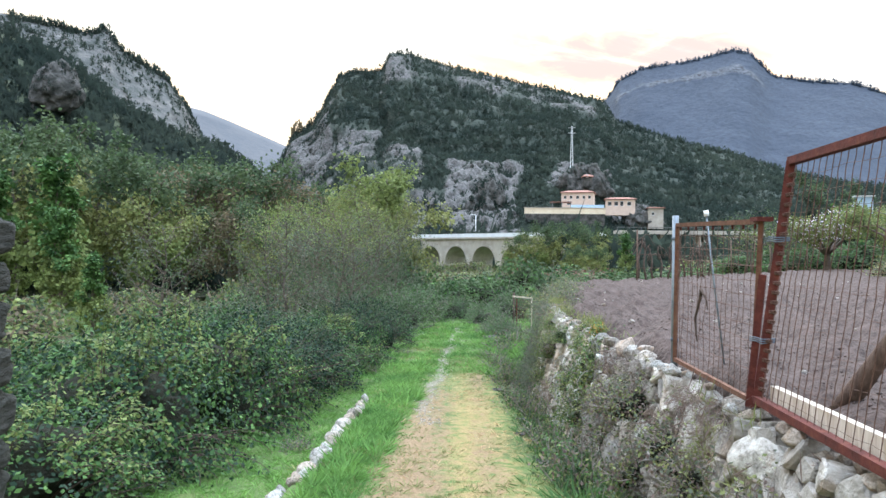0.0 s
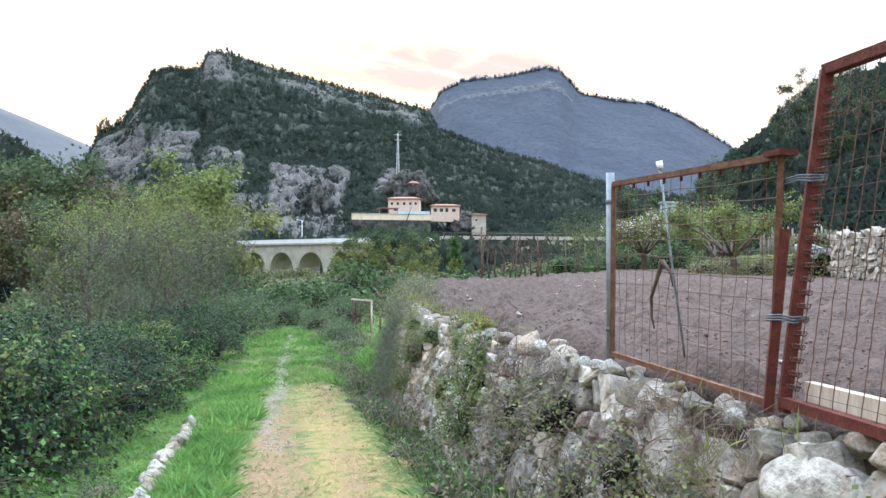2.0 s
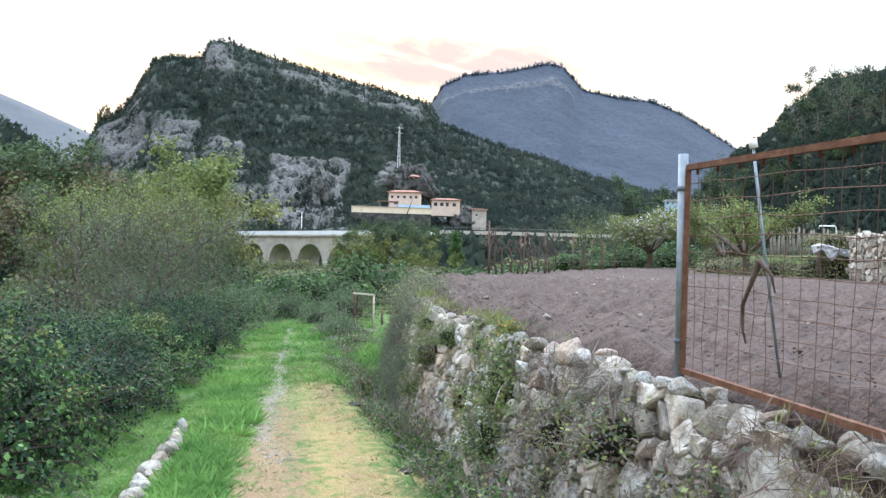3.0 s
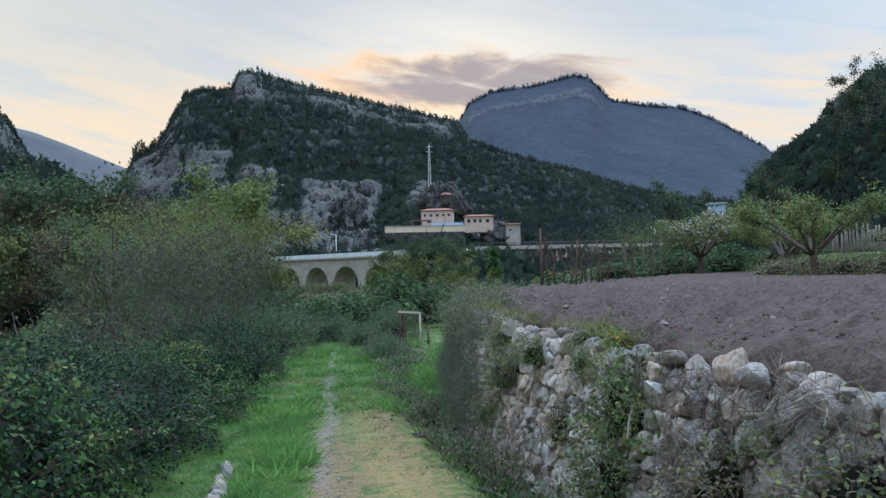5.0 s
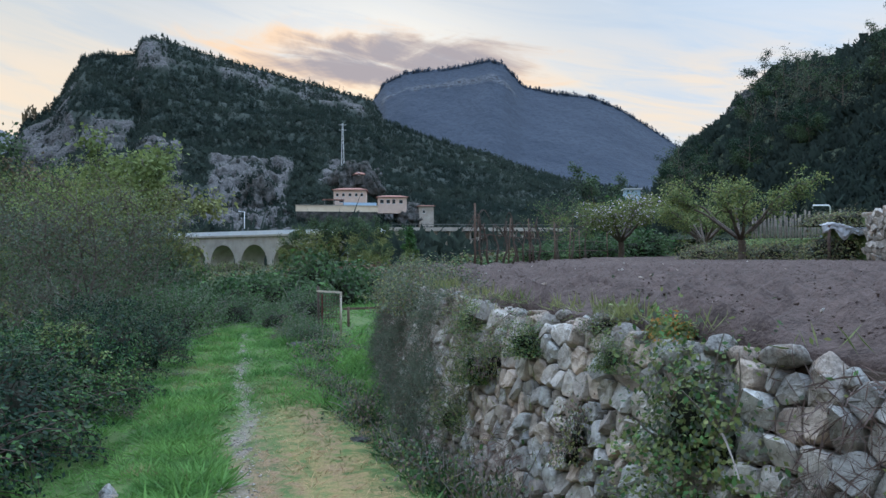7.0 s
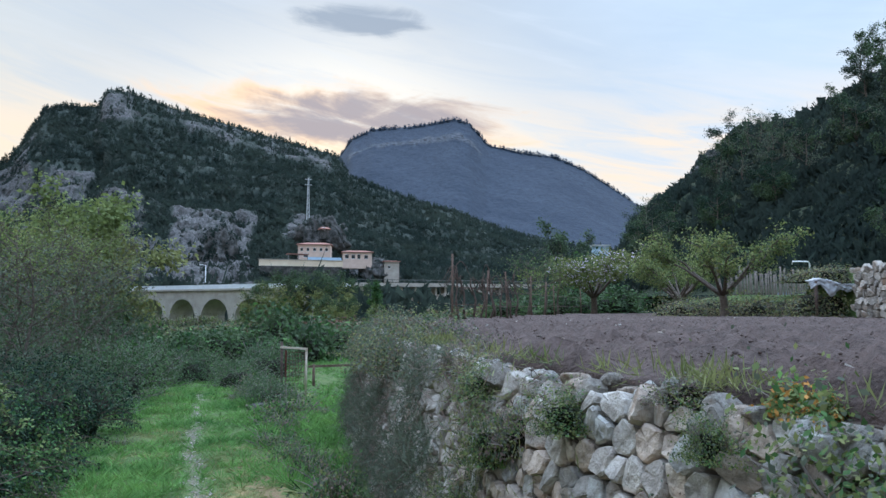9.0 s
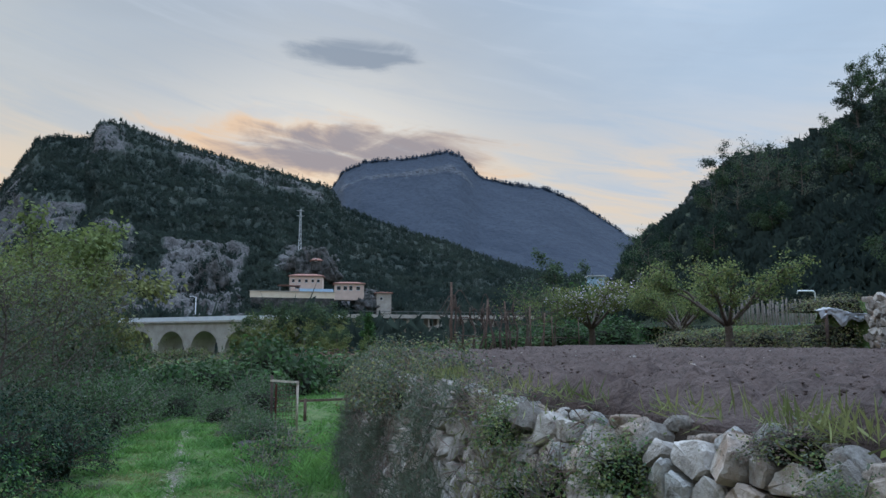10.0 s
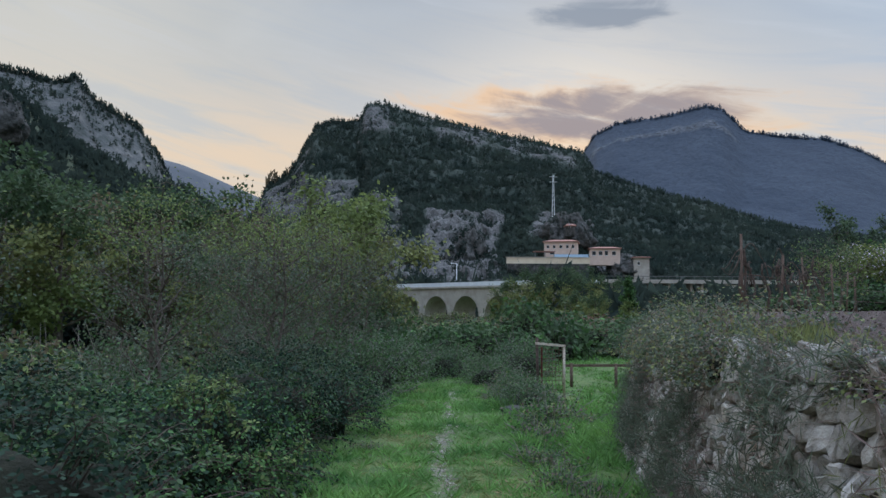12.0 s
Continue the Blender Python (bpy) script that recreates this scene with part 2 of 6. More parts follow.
M["grass_dry"] = leaf_mat("straw_grass", (0.3, 0.22, 0.08), (0.5, 0.4, 0.18))
M["grass_mix"] = leaf_mat("short_grass", (0.09, 0.14, 0.03), (0.24, 0.26, 0.08))
# both woods: blue of the distance haze is mixed into the base colour
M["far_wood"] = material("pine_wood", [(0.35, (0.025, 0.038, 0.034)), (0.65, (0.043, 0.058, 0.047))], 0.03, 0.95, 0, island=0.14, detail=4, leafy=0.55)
M["far_wood_hazed"] = material("hazed_distant_wood", [(0.35, (0.04, 0.056, 0.082)), (0.65, (0.05, 0.068, 0.095))], 0.01, 0.95, 0, island=0.05, detail=5, leafy=0.55)
M["hill"] = material("rocky_hill", [(0.36, (0.022, 0.033, 0.027)), (0.55, (0.033, 0.044, 0.035)), (0.7, (0.047, 0.054, 0.044)), (0.85, (0.085, 0.085, 0.077))], 0.06, 0.95, 0.6, 0.5, detail=10, attr=[("rock", (0.1, 0.099, 0.097))], attr_scale=0.16)
M["wooded_hill"] = material("wooded_hill", [(0.4, (0.03, 0.042, 0.024)), (0.7, (0.06, 0.072, 0.04))], 0.06, 0.95, 0.7, 0.6, detail=9)
M["crag"] = material("grey_crag", [(0.36, (0.024, 0.028, 0.024)), (0.52, (0.075, 0.074, 0.071)), (0.7, (0.145, 0.141, 0.135))], 0.55, 0.95, 0.8, 1.5, detail=10)
# mountain and ridge: aerial haze is put into these blue-grey base colours
M["hazed_hill"] = material("hazed_mountain", [(0.4, (0.031, 0.042, 0.062)), (0.62, (0.037, 0.049, 0.07)), (0.8, (0.045, 0.057, 0.077))], 0.012, 0.95, 0.25, 0.1, detail=10, attr=[("rock", (0.072, 0.08, 0.095))], attr_scale=0.03, second=(0.14, 0.45, 0.68, (0.024, 0.034, 0.05)))
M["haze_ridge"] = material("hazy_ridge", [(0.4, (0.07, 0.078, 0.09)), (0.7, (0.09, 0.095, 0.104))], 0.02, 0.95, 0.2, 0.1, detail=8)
M["pale_hill"] = material("pale_mountain", [(0.38, (0.05, 0.058, 0.055)), (0.52, (0.09, 0.094, 0.092)), (0.7, (0.15, 0.144, 0.138))], 0.11, 0.95, 0.9, 0.4, detail=10)
M["concrete"] = material("pale_concrete", [(0.3, (0.32, 0.29, 0.25)), (0.7, (0.5, 0.47, 0.42))], 0.5, 0.9, 0.3, 6)
M["white"] = material("white_rail", [(0.3, (0.66, 0.7, 0.75)), (0.7, (0.8, 0.83, 0.86))], 0.6, 0.6, 0.1)
M["plaster"] = material("pink_plaster", [(0.3, (0.55, 0.43, 0.36)), (0.7, (0.68, 0.55, 0.47))], 0.5, 0.9, 0.1)
M["cream"] = material("cream_plaster", [(0.3, (0.66, 0.55, 0.4)), (0.7, (0.78, 0.69, 0.54))], 0.4, 0.9, 0.1)
M["tiles"] = material("roof_tiles", [(0.3, (0.2, 0.1, 0.08)), (0.7, (0.33, 0.18, 0.14))], 1.5, 0.9, 0.5, 3)
M["glass"] = material("dark_glass", [(0.3, (0.02, 0.025, 0.03)), (0.7, (0.04, 0.05, 0.06))], 1, 0.08, 0)
M["steel"] = material("painted_steel", [(0.3, (0.5, 0.52, 0.54)), (0.7, (0.66, 0.68, 0.7))], 3, 0.5, 0.1)
M["dark_steel"] = material("dark_steel", [(0.3, (0.1, 0.1, 0.1)), (0.7, (0.17, 0.17, 0.17))], 3, 0.6, 0.1)
M["plastic"] = material("white_plastic_sheet", [(0.3, (0.2, 0.21, 0.22)), (0.7, (0.4, 0.41, 0.43))], 4, 0.5, 0.3, 12)
M["strap"] = material("blue_strap", [(0.3, (0.06, 0.075, 0.1)), (0.7, (0.12, 0.15, 0.19))], 10, 0.6, 0.1)
M["vine"] = material("vine_wood", [(0.3, (0.05, 0.035, 0.03)), (0.7, (0.12, 0.09, 0.075))], 9, 0.95, 0.6, 30)
M["blue"] = material("blue_fence", [(0.3, (0.35, 0.5, 0.66)), (0.7, (0.45, 0.6, 0.75))], 1, 0.6, 0)


# ---------------------------------------------------------------- builders
RNG = np.random.default_rng(7)


def mesh_of(name, verts, faces, smooth=False):
    me = bpy.data.meshes.new(name)
    verts = np.asarray(verts, float)
    if isinstance(faces, np.ndarray):
        k = faces.shape[1]
        me.vertices.add(len(verts))
        me.vertices.foreach_set("co", verts.ravel())
        me.loops.add(faces.size)
        me.loops.foreach_set("vertex_index", faces.ravel().astype(np.int32))
        me.polygons.add(len(faces))
        me.polygons.foreach_set("loop_start", np.arange(0, faces.size, k, dtype=np.int32))
        me.update(calc_edges=True)
    else:
        me.from_pydata([tuple(v) for v in verts], [], [tuple(int(i) for i in f) for f in faces])
    if smooth:
        me.polygons.foreach_set("use_smooth", np.ones(len(me.polygons), bool))
    return me


def part(name, me, mat, parent=None, label="", m=None):
    ob = new(name, me)
    if mat is not None and not me.materials:
        me.materials.append(M[mat])
    if parent is not None:
        ob.parent = parent
    if m is not None:
        ob.matrix_basis = m
    if label:
        tagged(ob, label)
    return ob


def thing(name, label, category, m=None, group="", kind=""):
    ob = tagged(new(name), label, category, group, kind)
    if m is not None:
        ob.matrix_basis = m
    return ob


class Geo:
    """Gathers pieces of geometry into one mesh."""

    def __init__(self):
        self.v, self.f, self.n = [], [], 0

    def add(self, v, f):
        v = np.asarray(v, float)
        self.v.append(v)
        self.f.extend([tuple(int(i) + self.n for i in q) for q in f])
        self.n += len(v)
        return self

    def box(self, lo, hi, m=None):
        (x0, y0, z0), (x1, y1, z1) = lo, hi
        v = np.array([(x, y, z) for z in (z0, z1) for y in (y0, y1) for x in (x0, x1)], float)
        if m is not None:
            v = np.array([m @ Vector(p) for p in v])
        return self.add(v, [(0, 2, 3, 1), (4, 5, 7, 6), (0, 1, 5, 4), (2, 6, 7, 3), (0, 4, 6, 2), (1, 3, 7, 5)])

    def tube(self, pts, radii, sides=6):
        pts = np.asarray(pts, float)
        n = len(pts)
        radii = np.broadcast_to(np.asarray(radii, float), (n,))
        tang = np.gradient(pts, axis=0)
        tang /= np.linalg.norm(tang, axis=1)[:, None] + 1e-9
        ref = np.where(np.abs(tang[:, 2:3]) > 0.9, [[1.0, 0, 0]], [[0, 0, 1.0]])
        a = np.cross(tang, ref)
        a /= np.linalg.norm(a, axis=1)[:, None] + 1e-9
        b = np.cross(tang, a)
        ang = np.linspace(0, 2 * np.pi, sides, endpoint=False)
        ring = pts[:, None] + radii[:, None, None] * (np.cos(ang)[None, :, None] * a[:, None] + np.sin(ang)[None, :, None] * b[:, None])
        f = [(i * sides + j, i * sides + (j + 1) % sides, (i + 1) * sides + (j + 1) % sides, (i + 1) * sides + j) for i in range(n - 1) for j in range(sides)]
        f += [tuple(range(sides - 1, -1, -1)), tuple(range((n - 1) * sides, n * sides))]
        return self.add(ring.reshape(-1, 3), f)

    def mesh(self, name, smooth=False):
        return mesh_of(name, np.concatenate(self.v), self.f, smooth)


def unit(v):
    return v / (np.linalg.norm(v, axis=-1, keepdims=True) + 1e-9)


def lumps(d, seed, freq=3.0):
    """Smooth pseudo-random lumps over points d, about -1 to 1."""
    r = np.random.default_rng(seed)
    s = 0
    for k in range(5):
        w = r.normal(size=3) * freq * (1 + 0.5 * k)
        s = s + np.sin(d @ w + r.uniform(0, 6.3)) / (1 + 0.45 * k)
    return s / 2.2


def leaves(name, pts, size, rng, width=0.5, up=0.0, droop=0.25, face=None, loose=0.55, along=None):
    """Many small folded leaves, one quad each; face: the way that each one turns its blade."""
    n = len(pts)
    if along is not None:
        a = unit(along + rng.normal(size=(n, 3)) * 0.3)
        b = unit(np.cross(a, rng.normal(size=(n, 3))))
        c = unit(np.cross(b, a) * np.sign(np.cross(b, a)[:, 2:3] + 1e-6))
    elif face is None:
        a = unit(rng.normal(size=(n, 3)) + np.array([0, 0, up]))
        b = unit(np.cross(a, rng.normal(size=(n, 3))))
        c = np.cross(a, b)
    else:
        c = unit(unit(face) + rng.normal(size=(n, 3)) * loose)
        a = unit(np.cross(c, rng.normal(size=(n, 3))) + np.array([0, 0, -0.15]))
        b = unit(np.cross(c, a))
    s = (size * rng.uniform(0.6, 1.35, n))[:, None]
    mid = pts + a * s * 0.5
    v = np.stack([pts, mid + b * s * width * 0.5 - c * s * droop * 0.3, pts + a * s - c * s * droop * 0.5, mid - b * s * width * 0.5 - c * s * droop * 0.3], 1)
    return mesh_of(name, v.reshape(-1, 3), np.arange(4 * n).reshape(n, 4))


def ico(level):
    bm = bmesh.new()
    bmesh.ops.create_icosphere(bm, subdivisions=level, radius=1)
    v = np.array([x.co[:] for x in bm.verts])
    f = np.array([[x.index for x in q.verts] for q in bm.faces])
    bm.free()
    return v, f


ICO0, ICO1, ICO2, ICO3 = ico(1), ico(2), ico(3), ico(4)


def bush_mesh(seed, size, n, leaf, mats, twigs=60, flat=0.0, twig_len=0.5, core=0.8, name="bush", lump=0.22, loose=0.13):
    """A mound of leaves over a solid core, near-black for the inner shade, with stems sticking out: a thing of parts
    foliage, core, stems.
    """
    rng = np.random.default_rng(seed)
    sx, sy, sz = size
    root = thing(name, "", "")
    d = unit(rng.normal(size=(n * 2, 3)))
    d = d[d[:, 2] > -0.25][:n]
    rad = 1 + lump * lumps(d, seed, 2.4) + lump * 0.55 * lumps(d, seed + 1, 7.0)
    depth = 1 - rng.normal(size=len(d)) * loose + 0.04 - loose * 0.5
    p = d * (rad * depth)[:, None] * np.array([sx, sy, sz])
    p[:, 2] = np.maximum(p[:, 2], -0.05) * (1 - flat) + p[:, 2] * 0
    cuts = np.array_split(rng.permutation(len(p)), len(mats))
    for mt, c in zip(mats, cuts):
        part("foliage", leaves("foliage", p[c], leaf, rng, 0.62, face=d[c] + np.array([0, 0, 0.7])), mt, root)
    v, f = ICO2
    r = (1 + lump * lumps(v, seed, 2.4) + lump * 0.55 * lumps(v, seed + 1, 7.0)) * core
    q = v * r[:, None] * np.array([sx, sy, sz])
    q[:, 2] = np.maximum(q[:, 2], -0.1)
    # added solid core; its colour supplies the dark gaps between leaves
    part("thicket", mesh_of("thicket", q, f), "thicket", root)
    g = Geo()
    for k in range(twigs):
        dd = unit(rng.normal(size=3) + np.array([0, 0, 0.7]))
        if dd[2] < 0:
            dd[2] *= -1
        st = dd * np.array([sx, sy, sz]) * 0.75
        L = twig_len * rng.uniform(0.5, 1.4)
        bend = rng.normal(size=3) * 0.35
        ts = np.linspace(0, 1, 5)[:, None]
        g.tube(st + dd * ts * L + bend * ts ** 2 * L, np.linspace(0.008, 0.003, 5) * (1 + sz * 0.15), 4)
    if twigs:
        tagged(part("brushwood", g.mesh("brushwood"), "twig", root), kind="stuff")
    return root


def tree_mesh(seed, height, spread, trunk, n, leaf, mats, limbs=9, bare=0.3, name="tree", sub=6, round_top=1.0, conical=0.0):
    """A tapered trunk with bent limbs and twigs, and leaves in clusters round the twigs."""
    rng = np.random.default_rng(seed)
    root = thing(name, "", "")
    g = Geo()
    tips = []
    hs = np.linspace(0, 1, 8)
    wob = np.cumsum(rng.normal(size=(8, 2)) * 0.025 * height, 0)
    wob -= wob[0]
    tr = np.column_stack([wob * 0.5, hs * height * 0.92])
    g.tube(tr, trunk * (1 - hs * 0.88) * (1 + 0.35 * np.exp(-hs * 14)), 8)
    for k in range(limbs):
        u = bare + (0.95 - bare) * (k + rng.uniform(0, 0.8)) / limbs
        base = np.array([np.interp(u, hs, tr[:, i]) for i in range(3)])
        ang = k * 2.4 + rng.uniform(-0.5, 0.5)
        prof = (1 - conical) * math.sqrt(max(0.05, 1 - ((u - 0.45) / 0.62) ** 2 * round_top)) + conical * (1.08 - u)
        L = spread * prof * rng.uniform(0.8, 1.15)
        ts = np.linspace(0, 1, 6)[:, None]
        out = np.array([math.cos(ang), math.sin(ang), 0])
        rise = height * 0.24 * rng.uniform(0.5, 1.2) * (1 - 0.6 * conical)
        pts = base + out * L * ts + np.array([0, 0, 1]) * rise * ts ** 1.2 + rng.normal(size=(6, 3)) * 0.035 * L * ts
        g.tube(pts, trunk * 0.42 * (1 - ts[:, 0] * 0.85) * (1.1 - u * 0.6), 5)
        tips.append(pts[-1])
        for s in range(sub):
            w = rng.uniform(0.3, 1.0)
            b0 = np.array([np.interp(w, ts[:, 0], pts[:, i]) for i in range(3)])
            dv = unit(rng.normal(size=3) + out * 0.6 + np.array([0, 0, 0.5])) * L * rng.uniform(0.22, 0.5)
            q = b0 + dv * np.linspace(0, 1, 4)[:, None] + rng.normal(size=(4, 3)) * 0.02 * L
            g.tube(q, np.linspace(trunk * 0.13, trunk * 0.03, 4), 4)
            tips += [q[-1], q[2]]
    tips.append(tr[-1])
    part("trunk", g.mesh("trunk", True), "bark", root)
    tips = np.array(tips)
    c = rng.integers(0, len(tips), n)
    p = tips[c] + rng.normal(size=(n, 3)) * spread * 0.135 * np.array([1, 1, 0.75])
    p[:, 2] = np.maximum(p[:, 2], height * bare * 0.9 + rng.normal(size=n) * 0.05 * height)
    cuts = np.array_split(np.argsort(c + rng.normal(size=n) * 6), len(mats))
    for mt, k in zip(mats, cuts):
        part("crown", leaves("crown", p[k], leaf, rng, 0.75, face=unit(p[k] - np.array([0, 0, height * 0.5])) + np.array([0, 0, 0.6]), loose=0.8), mt, root)
    return root


def orchard_tree(seed, height, spread, trunk, n, leaf, mats, name, limbs=7):
    """A pruned fruit tree: short trunk, limbs that fork low and spread into a wide flat-bottomed crown."""
    rng = np.random.default_rng(seed)
    root = thing(name, "", "")
    g = Geo()
    fork = height * 0.27
    g.tube(np.column_stack([0.05 * np.sin(np.linspace(0, 3, 6)), np.zeros(6), np.linspace(-0.1, fork, 6)]), trunk * np.array([1.35, 1.08, 1.0, 0.95, 0.95, 1.0]), 9)
    tips = []
    ts = np.linspace(0, 1, 7)[:, None]
    for k in range(limbs):
        ang = k * 2 * math.pi / limbs + rng.uniform(-0.35, 0.35)
        out = np.array([math.cos(ang), math.sin(ang), 0])
        L, rise = spread * rng.uniform(0.62, 1.0), height * rng.uniform(0.42, 0.66)
        pts = np.array([0, 0, fork - 0.06]) + out * L * ts ** 0.95 + np.array([0, 0, 1]) * rise * (ts * 0.45 + 0.55 * np.sin(ts * 1.5)) + rng.normal(size=(7, 3)) * 0.035 * L * ts
        g.tube(pts, trunk * 0.55 * (1 - ts[:, 0] * 0.85), 6)
        tips.append(pts[-1])
        for q in range(9):
            w = rng.uniform(0.35, 1.0)
            b0 = np.array([np.interp(w, ts[:, 0], pts[:, i]) for i in range(3)])
            side = np.cross(out, [0, 0, 1.0]) * rng.choice([-1, 1])
            dv = unit(side * rng.uniform(0.2, 1.0) + out * 0.5 + np.array([0, 0, rng.uniform(0.1, 0.9)]) + rng.normal(size=3) * 0.25) * spread * rng.uniform(0.2, 0.42)
            tw = b0 + dv * np.linspace(0, 1, 5)[:, None] + rng.normal(size=(5, 3)) * 0.02 * spread
            g.tube(tw, np.linspace(trunk * 0.17, trunk * 0.03, 5), 4)
            tips += [tw[1], tw[2], tw[3], tw[4]]
    part("trunk", g.mesh("trunk", True), "bark", root)
    tips = np.array(tips)
    c = rng.integers(0, len(tips), n)
    p = tips[c] + rng.normal(size=(n, 3)) * spread * 0.06 * np.array([1, 1, 0.7])
    for mt, k in zip(mats, np.array_split(rng.permutation(n), len(mats))):
        part("crown", leaves("crown", p[k], leaf, rng, 0.6, face=np.tile([0, -0.3, 0.8], (len(k), 1)), loose=0.9), mt, root)
    return root


def bramble_mesh(seed, size, canes, fill, leaf, mats, name="bramble"):
    """A bramble mound that overhangs its foot: a core coloured near-black for inner shade, arching canes and leaves set
    in threes along them.
    """
    rng = np.random.default_rng(seed)
    root = thing(name, "", "")
    size = np.array(size, float)
    mid = np.array([0, 0, size[2] * 0.42])
    ell = size * np.array([1, 1, 0.6])
    bulge = lambda d: 1 + 0.2 * lumps(d, seed, 2.6) + 0.13 * lumps(d, seed + 1, 6.5)
    g, nodes, faces = Geo(), [], []
    for k in range(canes):
        d = unit(rng.normal(size=3) + np.array([0, 0, 0.35]))
        d[2] = max(d[2], -0.3)
        if float(lumps(d[None], seed + 5, 3.2)[0]) < -0.05:
            continue
        r = float(bulge(d[None])[0])
        p0 = mid * 0.5 + d * ell * 0.45 * np.array([1, 1, 0.4])
        p1 = mid + d * ell * r * rng.uniform(1.0, 1.3) + np.array([0, 0, 0.12])
        fall = unit(np.array([d[0], d[1], 0]) + rng.normal(size=3) * 0.5)
        p2 = mid + d * ell * r * 1.02 + fall * rng.uniform(0.1, 0.45) + np.array([0, 0, -rng.uniform(0.05, 0.4)])
        t = np.linspace(0, 1, 8)[:, None]
        pts = (1 - t) ** 2 * p0 + 2 * t * (1 - t) * p1 + t ** 2 * p2
        pts[:, 2] = np.maximum(pts[:, 2], 0.02)
        g.tube(pts, np.linspace(0.009, 0.003, 8), 4)
        for w in np.linspace(0.4, 1.0, 13):
            q = np.array([np.interp(w, t[:, 0], pts[:, i]) for i in range(3)])
            for j in range(3):
                nodes.append(q + rng.normal(size=3) * 0.035)
                faces.append(d * 0.8 + np.array([0, 0, 0.9]))
    d = unit(rng.normal(size=(fill * 2, 3)))
    d = d[(d[:, 2] > -0.75) & (rng.random(len(d)) < np.clip(0.55 + d[:, 2], 0.15, 1))][:fill]
    p = mid + d * ell * (bulge(d) * (0.93 + rng.normal(size=len(d)) * 0.09))[:, None]
    p[:, 2] = np.maximum(p[:, 2], 0.02)
    # fresh leaves on the canes; lower and inner ones darkened to stand for shade
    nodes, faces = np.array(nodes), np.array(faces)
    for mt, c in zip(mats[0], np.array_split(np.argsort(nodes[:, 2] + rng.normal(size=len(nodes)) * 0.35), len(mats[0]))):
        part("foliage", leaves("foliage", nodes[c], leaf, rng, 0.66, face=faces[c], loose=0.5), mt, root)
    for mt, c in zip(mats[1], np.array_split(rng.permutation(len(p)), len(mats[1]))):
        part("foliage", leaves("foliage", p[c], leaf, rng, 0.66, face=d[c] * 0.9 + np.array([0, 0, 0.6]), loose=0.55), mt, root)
    v, f = ICO2
    q = mid + v * ell * (bulge(v) * (0.6 + 0.06 * lumps(v, seed + 2, 12.0)))[:, None]
    q[:, 2] = np.where(v[:, 2] < -0.5, -0.1, np.maximum(q[:, 2], -0.1))
    # added solid core, shade of the hollows painted as near-black
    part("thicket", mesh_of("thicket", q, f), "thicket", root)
    tagged(part("brushwood", g.mesh("brushwood"), "vine", root, "dry brown arching canes"), kind="stuff")
    return root


def place(proto, spots, label, category, group=""):
    """Copies of a thing at (x, y, z, turn, scale[, height scale])."""
    made = []
    for i, (x, y, z, turn, s, *hs) in enumerate(spots):
        m = pose(x, y, z, 0, 0, turn)
        ob = proto if i == 0 else copy_thing(proto, m)
        ob.matrix_basis = m @ Matrix.Diagonal((s, s, hs[0] if hs else s, 1))
        tagged(ob, label, category, group)
        made.append(ob)
    return made


# ---------------------------------------------------------------- the lie of the land
def path_x(y):
    return np.interp(y, [0, 9, 15, 20, 31, 40, 60], [-0.25, -0.2, 0.0, 0.2, 0.75, 2.3, 7.0])


def wall_x(y):
    return np.interp(y, [-8, 5, 7, 13, 15, 20, 23.5], [2.2, 2.2, 2.25, 2.23, 2.35, 3.2, 3.9])


def land_z(x, y):
    """Height of the ground at the bottom of the wall and all round."""
    z = np.interp(y, [-60, -5, 0, 5, 10, 14, 22, 31, 60, 120, 300], [2.0, 0.4, 0.02, -0.38, -0.78, -1.05, -1.42, -1.65, -2.2, -3.0, -4.0])
    off = x - path_x(y)
    left = np.clip(-off - 2.6, 0, 40)
    z = z - 1.0 * (1 - np.exp(-left * 0.12)) * np.interp(y, [0, 60], [1.6, 1.0])
    z = z - 0.16 * np.exp(-((off - 1.7) / 0.28) ** 2) * (y < 26) - 0.22 * np.clip((-1.22 - x) / 0.2, 0, 1) * np.interp(y, [2, 4, 14, 20], [0, 1, 1, 0])
    return z + 0.03 * np.sin(x * 2.3 + y * 0.7) * np.cos(y * 1.9) + 0.015 * np.sin(x * 7.1) * np.sin(y * 5.3)


def grid(xs, ys):
    X, Y = np.meshgrid(xs, ys)
    nx, ny = len(xs), len(ys)
    i = np.arange((nx - 1) * (ny - 1))
    a = i // (nx - 1) * nx + i % (nx - 1)
    return X.ravel(), Y.ravel(), np.stack([a, a + 1, a + nx + 1, a + nx], 1)


xs = np.concatenate([np.linspace(-1500, -40, 16), np.linspace(-34, -4, 22), np.arange(-3.6, 3.4, 0.12), np.linspace(3.6, 12, 16), np.linspace(16, 60, 14), np.linspace(90, 1500, 12)])
ys = np.concatenate([np.linspace(-300, -12, 10), np.arange(-8, 26, 0.2), np.linspace(26.5, 60, 60), np.linspace(63, 160, 40), np.linspace(180, 2500, 16)])
X, Y, F = grid(xs, ys)
me = mesh_of("ground", np.column_stack([X, Y, land_z(X, Y)]), F, True)
off = X - path_x(Y)
wear = lambda c, w: np.exp(-((off - c) / w) ** 2)
straw = np.clip(wear(0.75, 0.75) * np.interp(Y, [-5, 13, 18, 24], [1, 1, 0.75, 0.0]), 0, 1)
